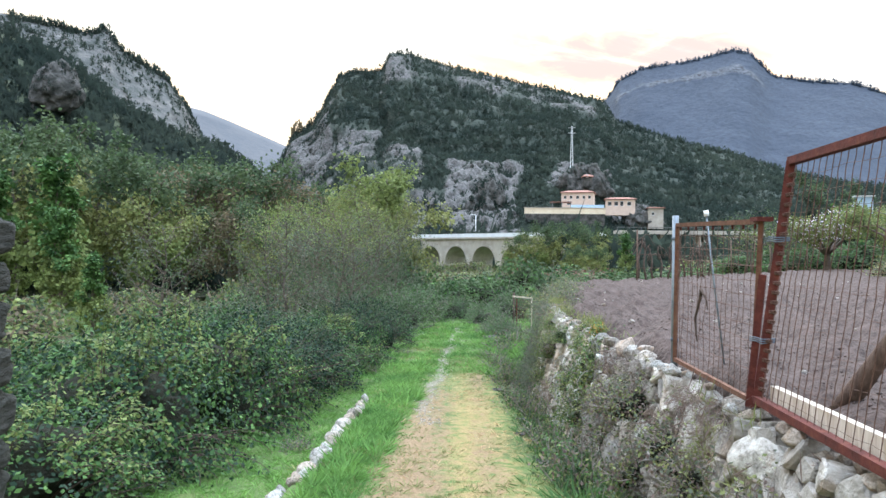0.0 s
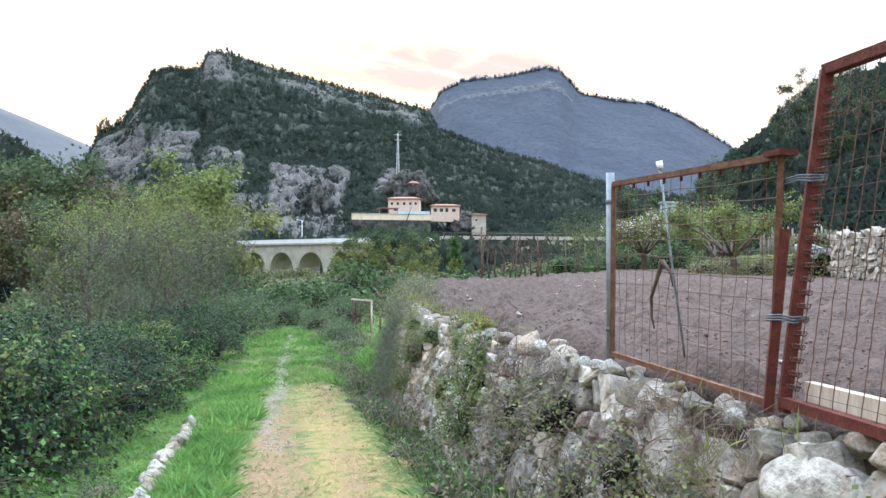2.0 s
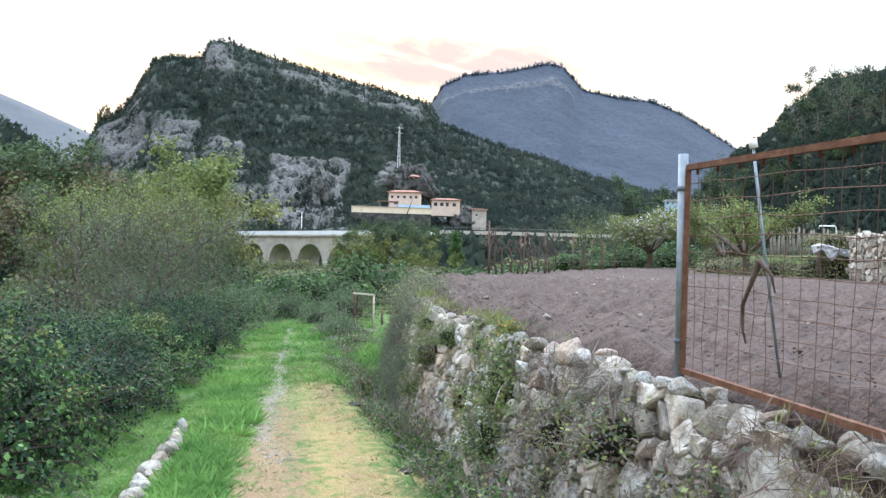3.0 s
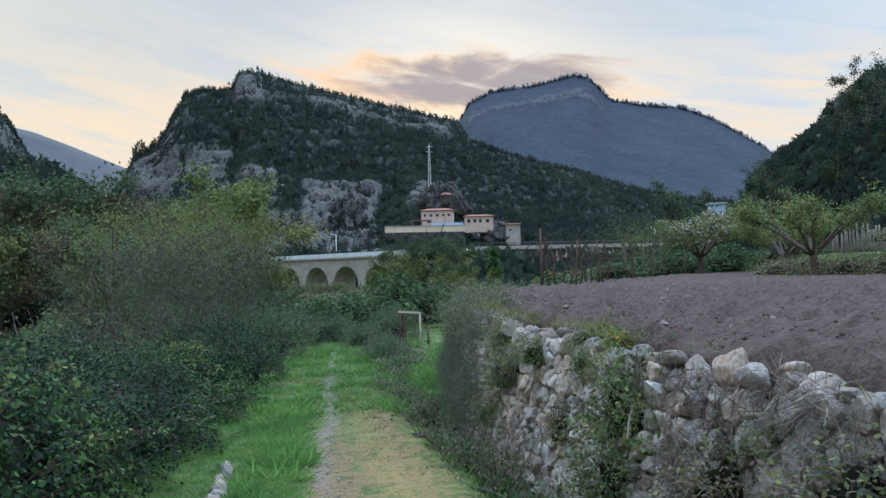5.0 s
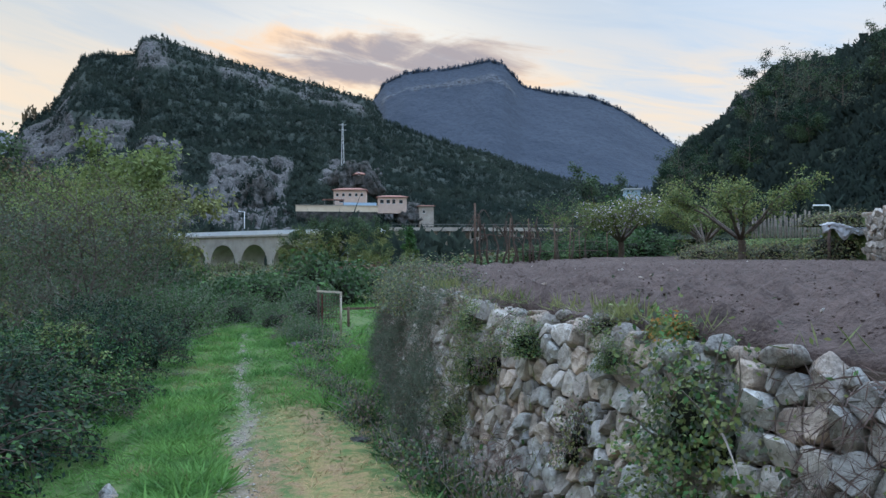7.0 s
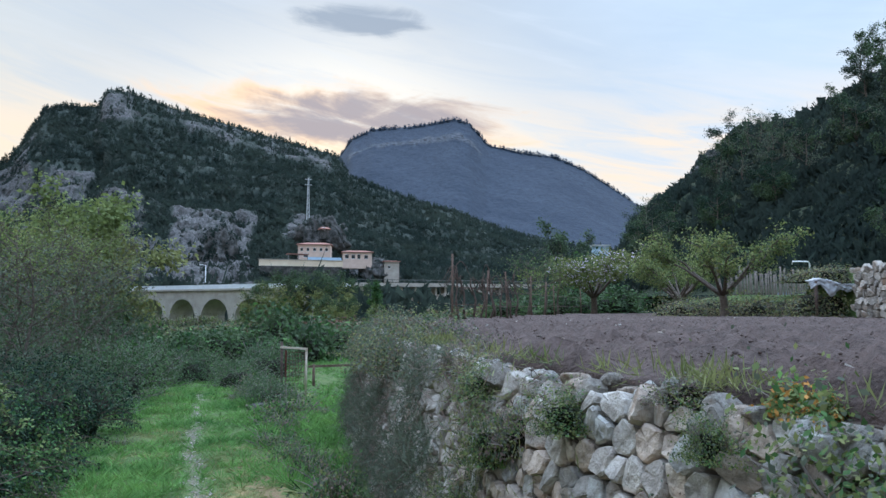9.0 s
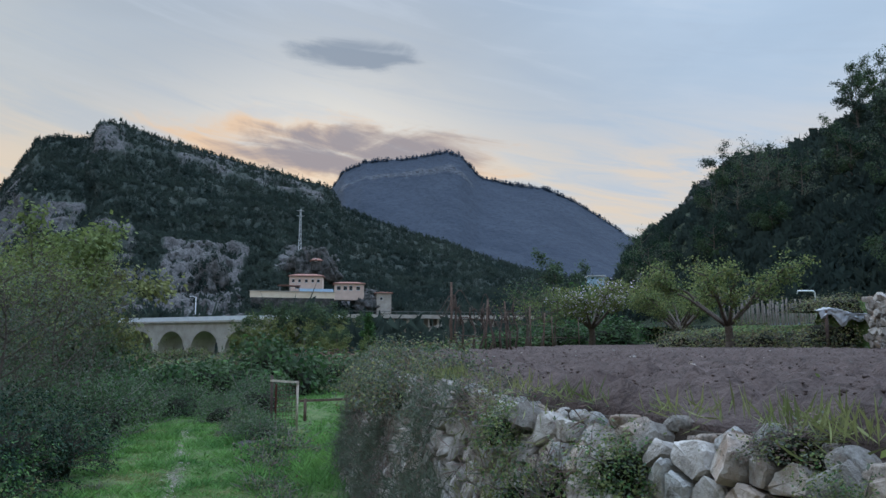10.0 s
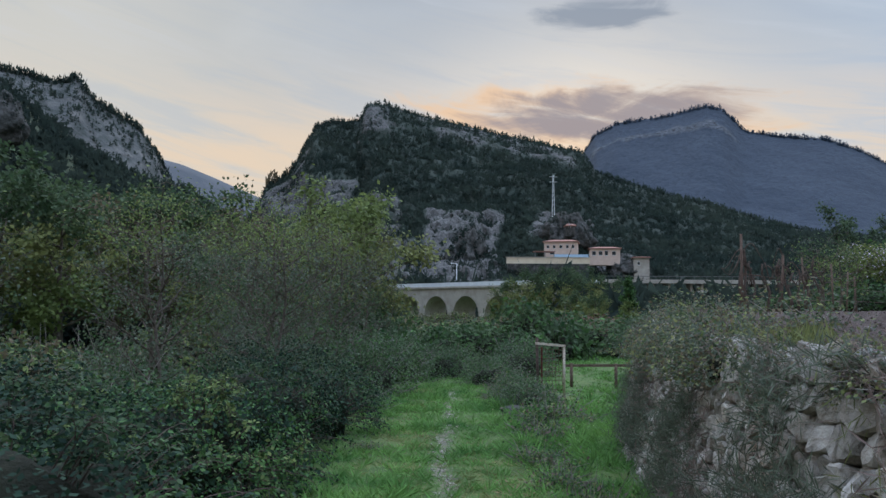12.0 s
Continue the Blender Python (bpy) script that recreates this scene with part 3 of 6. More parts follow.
dirt = np.clip(np.maximum(wear(0.05, 0.55) * np.interp(Y, [-5, 9, 14, 18], [1, 1, 0.8, 0.2]), wear(0.85, 0.3) * np.interp(Y, [0, 8, 12, 16, 19, 22], [0.5, 0.8, 0.5, 0.8, 0.8, 0.1])), 0, 1)
gravel = np.exp(-((off - 0.07 * np.sin(Y * 0.8) - 0.05 * np.sin(Y * 2.3 + 1)) / (0.13 + 0.05 * np.sin(Y * 1.7))) ** 2) * np.interp(Y, [9, 13, 28, 36], [0.0, 1, 0.9, 0.2])
for key, val in (("straw", straw * 0.56), ("dirt", dirt * 0.66), ("gravel", gravel * 0.58)):
    me.attributes.new(key, "FLOAT", "POINT").data.foreach_set("value", val.astype(np.float32))
tagged(part("ground", me, "grass_ground"), "grassy ground with a worn dirt and straw footpath", "ground", kind="structure")


# ploughed field behind the wall, on its own terrace
def far_edge_x(y):
    return np.where(y < 23.5, wall_x(np.minimum(y, 23.5)) + 0.12, 3.9 + (y - 23.5) * 0.8)


def field_z(x, y):
    near = np.exp(-((x - 2.2) ** 2 + (y - 10) ** 2) / 700)
    ridge = np.sin((x * 0.93 - y * 0.36) * 7.5 + 0.6 * np.sin(y * 0.5))
    fur = (0.075 * ridge - 0.04 * np.clip(-ridge - 0.5, 0, 1)) * np.maximum(near, 0.4)
    clod = 0.014 * np.sin(x * 9.3 + 3 * np.sin(y * 2.1)) * np.sin(y * 8.1 + 2 * np.sin(x * 3.3)) + 0.012 * np.sin(x * 17 + y * 5) * np.sin(y * 15 - x * 7)
    return 0.66 + fur + clod * near + RNG.normal(size=np.shape(x)) * 0.03 * near + 0.04 * np.sin(x * 0.4) * np.sin(y * 0.3)


us = np.concatenate([np.linspace(0, 0.33, 120), np.linspace(0.335, 1, 70)])
ys = np.concatenate([np.linspace(-30, -8.5, 12), np.arange(-8, 2, 0.25), np.arange(2, 24, 0.1), np.linspace(24.2, 54, 110)])
U, Y, F = grid(us, ys)
x0 = far_edge_x(Y)
X = x0 + U * (48 - x0)
Z = field_z(X, Y)
Z = np.where(U == 0, 0.55, Z)
nx = len(us)
n0 = len(X)
edge = np.arange(len(ys)) * nx
V = np.column_stack([X, Y, Z])
skirt = V[edge].copy()
skirt[:, 2] = -4.5
back = np.arange(nx) + (len(ys) - 1) * nx
skirt2 = V[back].copy()
skirt2[:, 2] = -4.5
V = np.concatenate([V, skirt, skirt2])
i = np.arange(len(ys) - 1)
j = np.arange(nx - 1)
F = np.concatenate([F, np.stack([edge[i], edge[i + 1], n0 + i + 1, n0 + i], 1), np.stack([back[j + 1], back[j], n0 + len(ys) + j, n0 + len(ys) + j + 1], 1)])
field = part("field", mesh_of("field", V, F), "soil")
tagged(field, "ploughed field of reddish-brown soil with clods", "field", kind="structure")

# upper terrace to the side of the field, held by a dry-stone wall and a grassy bank
TERRACE = [(6.0, -30.0), (8.0, -6.0), (13.5, 8.0), (18.3, 20.5), (20.8, 27.6), (23.0, 36.0), (30.0, 46.0), (40.0, 58.0)]
ty = np.array([p[1] for p in TERRACE])
tx = np.array([p[0] for p in TERRACE])
ys = np.arange(-30, 58, 0.5)
us = np.concatenate([[0, 0.004], np.linspace(0.02, 1, 40)])
U, Y, F = grid(us, ys)
x0 = np.interp(Y, ty, tx)
X = x0 + 0.25 + U * 90
Z = np.where(U == 0, 0.4, 2.2 + U * 3.0 + 0.08 * np.sin(X * 1.3) * np.sin(Y * 1.1))
Z = np.where((U > 0) & (Y > 28), Z - 0.7, Z)
Z = np.where(Y < -29.9, 0.4, Z)
tagged(part("terrace_ground", mesh_of("terrace_ground", np.column_stack([X, Y, Z]), F, True), "grass_ground"), "grassy upper terrace beyond the field", "ground", kind="structure")


# ---------------------------------------------------------------- hills and mountains
def hill_points(B, T, betas, elevs, r0, r1, z0, power, seed, rough, eye):
    """Points on a hillside: bearing B in degrees, T 0 at the foot and 1 at the ridge."""
    rr = np.interp(B, *r1)
    rb = np.interp(B, *r0)
    zr = eye[2] + np.tan(np.radians(np.interp(B, betas, elevs))) * rr
    s = np.clip(T, 0, 1)
    r = rb + (rr - rb) * T
    z = z0 + (zr - z0) * s ** power - np.clip(T - 1, 0, None) * (zr - z0) * 1.2
    x, y = eye[0] + r * np.sin(np.radians(B)), eye[1] + r * np.cos(np.radians(B))
    p = np.column_stack([x, y, z])
    w = rough * np.clip(4 * s * (1.02 - s), 0, 1)
    q = p / rough
    d = lumps(q * 0.12, seed, 1.0) + 0.6 * lumps(q * 0.35, seed + 1, 1.0) + 0.35 * lumps(q * 1.0, seed + 2, 1.0)
    p[:, 2] += d * w * (0.12 if rough > 10 else 0.8)
    p[:, 0] += 0.5 * w * lumps(q * 0.3, seed + 3, 1.0)
    return p


def rock_weight(B, T, p, boxes):
    """How bare a place is: soft-edged windows of bearing and height, broken up."""
    w = np.zeros(len(B))
    for b0, b1, t0, t1, share in boxes:
        u = np.minimum(np.clip((B - b0) / 0.6, 0, 1) * np.clip((b1 - B) / 0.6, 0, 1), np.clip((T - t0) / 0.05, 0, 1) * np.clip((t1 - T) / 0.05, 0, 1))
        w = np.maximum(w, u * share)
    patch = 0.5 + 0.6 * lumps(p * 0.06, 5, 1.0) + 0.35 * lumps(p * 0.16, 6, 1.0)
    return np.clip(w * 1.5 - 0.6 + 0.55 * patch * (w > 0), 0, 1)


def hill(name, mat, label, spec, nb, nt, kind="structure", rocks=()):
    betas, elevs = spec[0], spec[1]
    B, T, F = grid(np.linspace(betas[0], betas[-1], nb), np.concatenate([np.linspace(0, 1, nt), [1.08, 1.4]]))
    p = hill_points(B, T, *spec)
    w = rock_weight(B, T, p, rocks) if rocks else np.zeros(len(B))
    q = p * np.array([1, 1, 0.55])
    ridged = np.zeros(len(p))
    for i in np.nonzero(w > 0.01)[0]:
        ridged[i] = noise.ridged_multi_fractal(Vector(q[i]) * 0.07, 0.4, 2.1, 6, 1.0, 2.0) - 1.1
    out = np.column_stack([-np.sin(np.radians(B)), -np.cos(np.radians(B)), np.full(len(B), 0.45)])
    p = p + out * (ridged * w * 2.0 * np.clip((1.03 - T) * 8, 0, 1))[:, None]
    me = mesh_of(name, p, F, not rocks or name.startswith("backdrop"))
    if rocks:
        me.attributes.new("rock", "FLOAT", "POINT").data.foreach_set("value", (w * 0.68).astype(np.float32))
    ob = part(name, me, mat)
    return tagged(ob, label, "hill", kind=kind)


EYE = (0.0, 5.0, 1.3)
ROCKY = [(-13.2, -8.4, 0.22, 0.97, 0.86), (-9.0, -4.8, 0.25, 0.74, 0.78), (-5.5, -1.5, 0.2, 0.62, 0.7), (-0.4, 6.4, 0.08, 0.5, 1.0), (-6, 0.2, 0.06, 0.36, 0.85), (8.0, 12.9, 0.38, 0.58, 1.0), (-5.2, -2.2, 0.82, 1.03, 0.85), (-4.5, 12.2, 0.84, 1.03, 0.6), (13, 16, 0.28, 0.38, 0.8), (17, 20, 0.2, 0.3, 0.6)]
MAIN = ([-13.2, -12.3, -11.6, -10.2, -9.4, -8.6, -8.2, -7.2, -4.85, -4.45, -4.1, -2.9, 1.0, 5.3, 9.6, 12.2, 13.3, 17.5, 21.5, 25.0, 29.0, 36.0, 44.0],
        [5.9, 7.1, 8.8, 9.7, 11.1, 12.6, 13.35, 13.65, 13.75, 14.9, 15.15, 15.05, 14.05, 13.1, 12.1, 11.5, 10.0, 8.5, 7.4, 6.0, 4.9, 4.2, 4.0],
        ([-14, -6, 8, 20, 44], [215, 190, 180, 200, 230]), ([-14, 0, 20, 44], [400, 440, 460, 500]), -2.0, 1.45, 11, 6.0, EYE)
FAR = ([10, 12.45, 13.4, 15.0, 18.4, 21.4, 22.6, 23.9, 24.3, 26.7, 29.1, 31.3, 33.1, 34.9, 37, 44, 52],
       [9.3, 11.6, 12.9, 13.7, 14.0, 14.55, 14.2, 12.75, 12.5, 11.95, 11.6, 10.6, 9.4, 8.1, 6.4, 4.8, 3.8],
       ([10, 52], [800, 800]), ([10, 52], [1300, 1300]), 0.0, 1.2, 21, 16.0, EYE)
LEFT = ([-60, -45, -36, -31, -28, -26.3, -24.9, -23.8, -22.0, -20.8, -19.3, -18.3, -16.4, -14.5],
        [18, 17, 15.6, 15.3, 15.0, 14.8, 15.3, 13.9, 13.0, 12.3, 10.2, 8.3, 5.5, 3.0],
        ([-60, -10], [240, 260]), ([-60, -10], [430, 460]), 0.0, 1.3, 31, 6.0, EYE)
LFAR = ([-26, -20, -18, -16, -14, -12, -10, -6], [12.0, 10.5, 10.1, 9.4, 8.6, 7.8, 6.6, 4.0], ([-26, -6], [800, 800]), ([-26, -6], [1200, 1200]), 0.0, 1.1, 41, 14.0, EYE)
LNEAR = ([-75, -50, -38, -31, -28, -25.6, -23.0, -20.5, -17.5, -15.2, -13.0, -11.0],
         [18, 17, 16, 14.4, 13.4, 11.6, 9.9, 8.9, 8.0, 6.6, 4.5, 1.5],
         ([-75, -10], [52, 72]), ([-75, -10], [150, 190]), -3.0, 1.1, 51, 3.0, EYE)
RIGHT = ([31, 33.5, 35.4, 37.3, 39.5, 41.2, 41.9, 44.0, 47.4, 49.5, 51.9, 56, 62, 75, 100],
         [1.5, 3.5, 6.6, 8.0, 9.8, 11.1, 12.7, 13.2, 13.5, 14.4, 15.8, 17.0, 18.0, 19, 19],
         ([31, 36, 45, 60, 100], [75, 62, 50, 42, 36]), ([31, 45, 60, 100], [105, 100, 92, 85]), 2.0, 0.95, 61, 2.0, (0.0, 8.0, 1.0))
hill("hill_main", "hill", "rocky limestone hill with pine woods across the valley", MAIN, 360, 160, rocks=ROCKY)
hill("backdrop_mountain", "hazed_hill", "hazy blue wooded mountain with a cliff band", FAR, 200, 90, rocks=[(12.8, 24, 0.84, 0.94, 0.9), (25, 28, 0.5, 0.54, 0.6), (17, 20, 0.4, 0.43, 0.5)])
hill("hill_left", "pale_hill", "steep pale limestone mountain side", LEFT, 160, 70)
hill("backdrop_ridge", "haze_ridge", "distant ridge coloured with blue haze", LFAR, 60, 20)
hill("hill_left_near", "wooded_hill", "dark wooded slope at the valley side", LNEAR, 120, 40)
hill("hill_right", "wooded_hill", "steep dark wooded slope beside the fields", RIGHT, 140, 60)


# ---------------------------------------------------------------- woods on the hills
def tuft(seed, n):
    """A loose clump of foliage: small ragged facets spread over a crown."""
    r = np.random.default_rng(seed)
    d = r.normal(size=(n, 3))
    d[:, 2] = np.abs(d[:, 2]) * 0.9 - 0.25
    c = d / np.linalg.norm(d, axis=1)[:, None] * r.uniform(0.45, 1.0, n)[:, None]
    v = c[:, None] + r.normal(size=(n, 3, 3)) * 0.42
    return v.reshape(-1, 3), np.arange(n * 3).reshape(-1, 3)


TUFT, FINE = tuft(3, 12), tuft(4, 16)


def woods(name, mat, label, pts, radius, tall, seed, lift=0.35, shape=None):
    """Many ragged crowns joined into one sheet of woodland."""
    rng = np.random.default_rng(seed)
    v, f = shape or ICO0
    n = len(pts)
    r = radius * rng.uniform(0.55, 1.35, n)
    jag = 1 + rng.normal(size=(n, len(v))) * 0.2
    V = v[None] * jag[:, :, None] * r[:, None, None]
    V[:, :, 2] *= (tall * rng.uniform(0.8, 1.25, n))[:, None]
    a = rng.uniform(0, 2 * math.pi, n)[:, None]
    V[:, :, 0], V[:, :, 1] = V[:, :, 0] * np.cos(a) - V[:, :, 1] * np.sin(a), V[:, :, 0] * np.sin(a) + V[:, :, 1] * np.cos(a)
    V += pts[:, None]
    V[:, :, 2] += (r * tall * lift)[:, None]
    Fs = f[None] + (np.arange(n) * len(v))[:, None, None]
    return tagged(part(name, mesh_of(name, V.reshape(-1, 3), Fs.reshape(-1, 3)), mat), label, "woods", kind="stuff")


def hill_spots(spec, n, seed, bare=(), b=None, t=(0.02, 1.0)):
    """Random places on a hillside, thinned where it is bare."""
    rng = np.random.default_rng(seed)
    B = rng.uniform(*(b or (spec[0][0], spec[0][-1])), n)
    T = rng.uniform(*t, n)
    p = hill_points(B, T, *spec)
    return p[rng.random(n) > rock_weight(B, T, p, bare) * 0.62] if bare else p


HOUSES = [(5.6, 15.6, 0.16, 0.335, 1.2)]
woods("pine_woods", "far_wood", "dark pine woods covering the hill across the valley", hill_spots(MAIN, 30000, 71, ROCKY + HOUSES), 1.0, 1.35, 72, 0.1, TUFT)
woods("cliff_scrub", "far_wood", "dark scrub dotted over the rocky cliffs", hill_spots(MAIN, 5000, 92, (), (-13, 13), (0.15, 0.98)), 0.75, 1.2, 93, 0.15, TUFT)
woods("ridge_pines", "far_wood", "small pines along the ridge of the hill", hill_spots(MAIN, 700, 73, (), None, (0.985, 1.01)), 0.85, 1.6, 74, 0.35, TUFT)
woods("mountain_ridge_woods", "far_wood_hazed", "tree line on the far mountain ridge", hill_spots(FAR, 900, 77, (), None, (0.985, 1.0)), 1.9, 1.5, 78, 0.3, TUFT)
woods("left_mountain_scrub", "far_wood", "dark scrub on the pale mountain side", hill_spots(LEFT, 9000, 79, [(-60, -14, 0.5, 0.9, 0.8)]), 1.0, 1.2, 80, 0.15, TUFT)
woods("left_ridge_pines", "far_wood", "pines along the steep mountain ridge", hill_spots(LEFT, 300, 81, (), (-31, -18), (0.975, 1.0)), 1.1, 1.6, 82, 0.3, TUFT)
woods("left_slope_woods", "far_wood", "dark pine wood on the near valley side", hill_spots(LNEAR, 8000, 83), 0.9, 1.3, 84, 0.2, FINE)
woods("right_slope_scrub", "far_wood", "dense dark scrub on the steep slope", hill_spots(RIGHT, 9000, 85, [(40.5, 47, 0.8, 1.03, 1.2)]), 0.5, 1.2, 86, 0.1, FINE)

woods("cliff_edge_trees", "ochre", "small orange-tinted trees on the cliff edge", hill_points(np.array([-11.9, -11.4, -11.2, -10.4]), np.full(4, 0.99), *MAIN), 1.9, 1.5, 91, 0.6, FINE)


def crag(name, spot, size, seed, label, mat="crag", turn=0):
    """A craggy outcrop: a rough block with ledges and clefts."""
    bm = bmesh.new()
    bmesh.ops.create_icosphere(bm, subdivisions=5, radius=1)
    v = np.array([x.co[:] for x in bm.verts])
    f = np.array([[x.index for x in q.verts] for q in bm.faces])
    bm.free()
    w = v * np.array(size) * np.array([1, 1, 0.5])
    rid = np.array([noise.ridged_multi_fractal(Vector(q) * 0.11 + Vector((seed, 0, 0)), 0.4, 2.1, 6, 1.0, 2.0) for q in w])
    r = 0.66 + 0.14 * lumps(v, seed, 2.0) + 0.07 * lumps(v, seed + 3, 5.0) + 0.13 * rid
    p = np.sign(v) * np.abs(v) ** 0.85 * r[:, None] * np.array(size)
    p[:, :2] *= (1 - 0.42 * np.clip(v[:, 2:3], -0.4, 1))
    r5 = np.random.default_rng(seed)
    pick = r5.choice(np.nonzero((v[:, 2] > -0.3) & (v[:, 1] < 0.3))[0], 150)
    turned = pose(*spot, 0, 0, turn)
    woods(name + "_scrub", "far_wood", "dark scrub growing on the grey crag", np.array([turned @ Vector(q) for q in p[pick]]), 0.055 * size[2], 1.1, seed, 0.1, TUFT)
    ob = part(name, mesh_of(name, p, f), mat, m=pose(*spot, 0, 0, turn))
    return tagged(ob, label, "rock", kind="structure")


crag("rock_outcrop_1", (16, 264, 12), (9, 9, 15), 3, "grey limestone crag on the hillside")
crag("rock_outcrop_2", (55, 291, 28.5), (11, 7, 8.5), 5, "grey limestone crag under the mast")
crag("rock_outcrop_3", (69, 258, 14), (7, 5, 5), 14, "grey limestone crag beside the houses")
crag("rock_outcrop_5", (-60, 115, 26.5), (4, 3, 4.2), 23, "grey and rust-stained crag above the valley trees", turn=28)
crag("rock_outcrop_4", (67.5, 84, 17.5), (5.5, 5, 5), 17, "dark rock outcrop on the wooded slope", turn=-45)


# ---------------------------------------------------------------- dry-stone walls
def cells(u0, u1, v0, v1, du, dv, seed, floor_v=None):
    """Irregular polygons that fill a strip: (centre, corners)."""
    rng = np.random.default_rng(seed)
    pts = []
    row, v = 0, v0 - dv
    while v < v1 + dv:
        h = dv * rng.uniform(0.75, 1.3)
        u = u0 - du + (row % 2) * du * 0.5
        while u < u1 + du:
            pts.append((u + rng.uniform(-0.3, 0.3) * du, v + rng.uniform(-0.28, 0.28) * dv))
            u += du * rng.uniform(0.7, 1.4)
        v += h
        row += 1
    pts = np.array(pts)
    done = []
    for i, c in enumerate(pts):
        if not (u0 <= c[0] <= u1 and v0 <= c[1] <= v1):
            continue
        d = ((pts - c) ** 2).sum(1)
        poly = [c + np.array(k) for k in ((-1, -1), (1, -1), (1, 1), (-1, 1))]
        for j in np.argsort(d)[1:16]:
            mid, nrm = (pts[j] + c) / 2, pts[j] - c
            res = []
            for a, b in zip(poly, poly[1:] + poly[:1]):
                da, db = (a - mid) @ nrm, (b - mid) @ nrm
                if da <= 0:
                    res.append(a)
                if da * db < 0:
                    res.append(a + (b - a) * da / (da - db))
            poly = res
        if len(poly) >= 3:
            done.append((c, np.array(poly)))
    return done


def stone_geo(c, poly, rng, gap=0.012, proud=0.07):
    """One wall stone round its centre: local x along the wall, y outwards, z up."""
    q = poly - c
    q = q * (1 - gap / np.maximum(0.05, np.linalg.norm(q, axis=1)))[:, None]
    # cut the corners so that the outline is rounded
    a, b = q * 0.86 + np.roll(q, -1, 0) * 0.14, q * 0.14 + np.roll(q, -1, 0) * 0.86
    ring = np.stack([a, b], 1).reshape(-1, 2)
    n = len(ring)
    out = proud * rng.uniform(0.4, 1.6)
    tilt = rng.normal(size=2) * 0.22
    lev = [(1.0, -0.16), (1.0, out * 0.3), (0.97, out * 0.75), (0.86, out)]
    v = []
    for s, o in lev:
        for x, z in ring:
            wob = rng.normal() * 0.004 if o > 0 else 0
            v.append((x * s, o + (x * tilt[0] + z * tilt[1]) * (o > 0) + wob, z * s + (rng.normal() * 0.006 if o > 0 else 0)))
    v.append((0, out * 1.02 + rng.normal() * 0.008, 0))
    f = [(k * n + i, k * n + (i + 1) % n, (k + 1) * n + (i + 1) % n, (k + 1) * n + i) for k in range(3) for i in range(n)]
    f += [(3 * n + i, 3 * n + (i + 1) % n, 4 * n) for i in range(n)]
    return np.array(v), f


def face_x(y, z):
    return wall_x(y) - 0.24 * (0.62 - z)


wall = thing("dry_stone_wall", "old grey limestone dry-stone retaining wall, partly overgrown", "wall", kind="structure")
ys = np.arange(-8, 23.6, 0.25)
g = Geo()
for a, b in zip(ys[:-1], ys[1:]):
    za, zb = float(land_z(wall_x(a), a)) - 0.6, float(land_z(wall_x(b), b)) - 0.6
    pa, pb = [(face_x(a, z) + o, a, z) for o, z in ((0.1, za), (0.1, 0.52), (0.5, 0.52))], [(face_x(b, z) + o, b, z) for o, z in ((0.1, zb), (0.1, 0.52), (0.5, 0.52))]
    g.add(pa + pb, [(0, 3, 4, 1), (1, 4, 5, 2)])
part("fill", g.mesh("fill"), "earth", wall, "dark earth and rubble between the stones")
rng = np.random.default_rng(5)
rest = Geo()
stones = cells(-6, 8.4, -1.6, 0.6, 0.18, 0.135, 21) + cells(8.4, 23.4, -1.9, 0.6, 0.165, 0.13, 22)
count = 0
for c, poly in stones:
    y, z = c
    foot = float(land_z(face_x(y, 0) - 0.1, y))
    if z < foot - 0.08 or z > 0.49 + 0.07 * math.sin(y * 3.1) * math.sin(y * 1.3 + 1):
        continue
    v, f = stone_geo(c, poly, rng, 0.006 if rng.random() < 0.75 else 0.018, 0.045)
    th = math.atan2(float(wall_x(y + 0.2) - wall_x(y - 0.2)), 0.4)
    # local x along the wall, local y out of the wall
    m = Matrix.Translation((float(face_x(y, z)), y, z)) @ Matrix.Rotation(radians(90) - th, 4, "Z") @ Matrix.Rotation(radians(13), 4, "X")
    if 8.2 < y < 13.6 and count < 300:
        part("stone", mesh_of("stone", v, f), "stone", wall, m=m)
        count += 1
    else:
        rest.add([m @ Vector(p) for p in v], f)
tagged(part("stones", rest.mesh("stones"), "stone_far", wall), kind="stuff")


def boulder(size, seed, mat="stone", name="stone"):
    v, f = ICO3
    r5 = np.random.default_rng(seed)
    # a broken block: a ball cut by a dozen random planes, then roughened
    cut = unit(r5.normal(size=(13, 3)))
    reach = r5.uniform(0.6, 0.85, 13)
    r = np.min(np.where(v @ cut.T > 0.05, reach / np.maximum(v @ cut.T, 0.05), 9), axis=1)
    r = np.minimum(r, 1.05) * 1.2 + 0.035 * lumps(v, seed, 5.0) + 0.02 * lumps(v, seed + 7, 12.0)
    return mesh_of(name, v * r[:, None] * np.array(size) * 0.5, f, True)


BOULDERS = [boulder((1, 0.8, 0.62), 40 + i) for i in range(7)]
y = 3.0
k = 0
while y < 22.5:
    s = rng.uniform(0.1, 0.22) * (0.85 if y < 7.5 else 1.0)
    part("capstone", BOULDERS[k % 7], "stone", wall, m=pose(float(wall_x(y)) + rng.uniform(-0.02, 0.12), y + s * 0.4, (0.555 if y < 8.5 else 0.51) + rng.uniform(-0.05, 0.03), rng.uniform(-15, 15), rng.uniform(-15, 15), rng.uniform(0, 360)) @ Matrix.Diagonal((s, s, s, 1)))
    y += s * rng.uniform(0.75, 1.2)
    k += 1
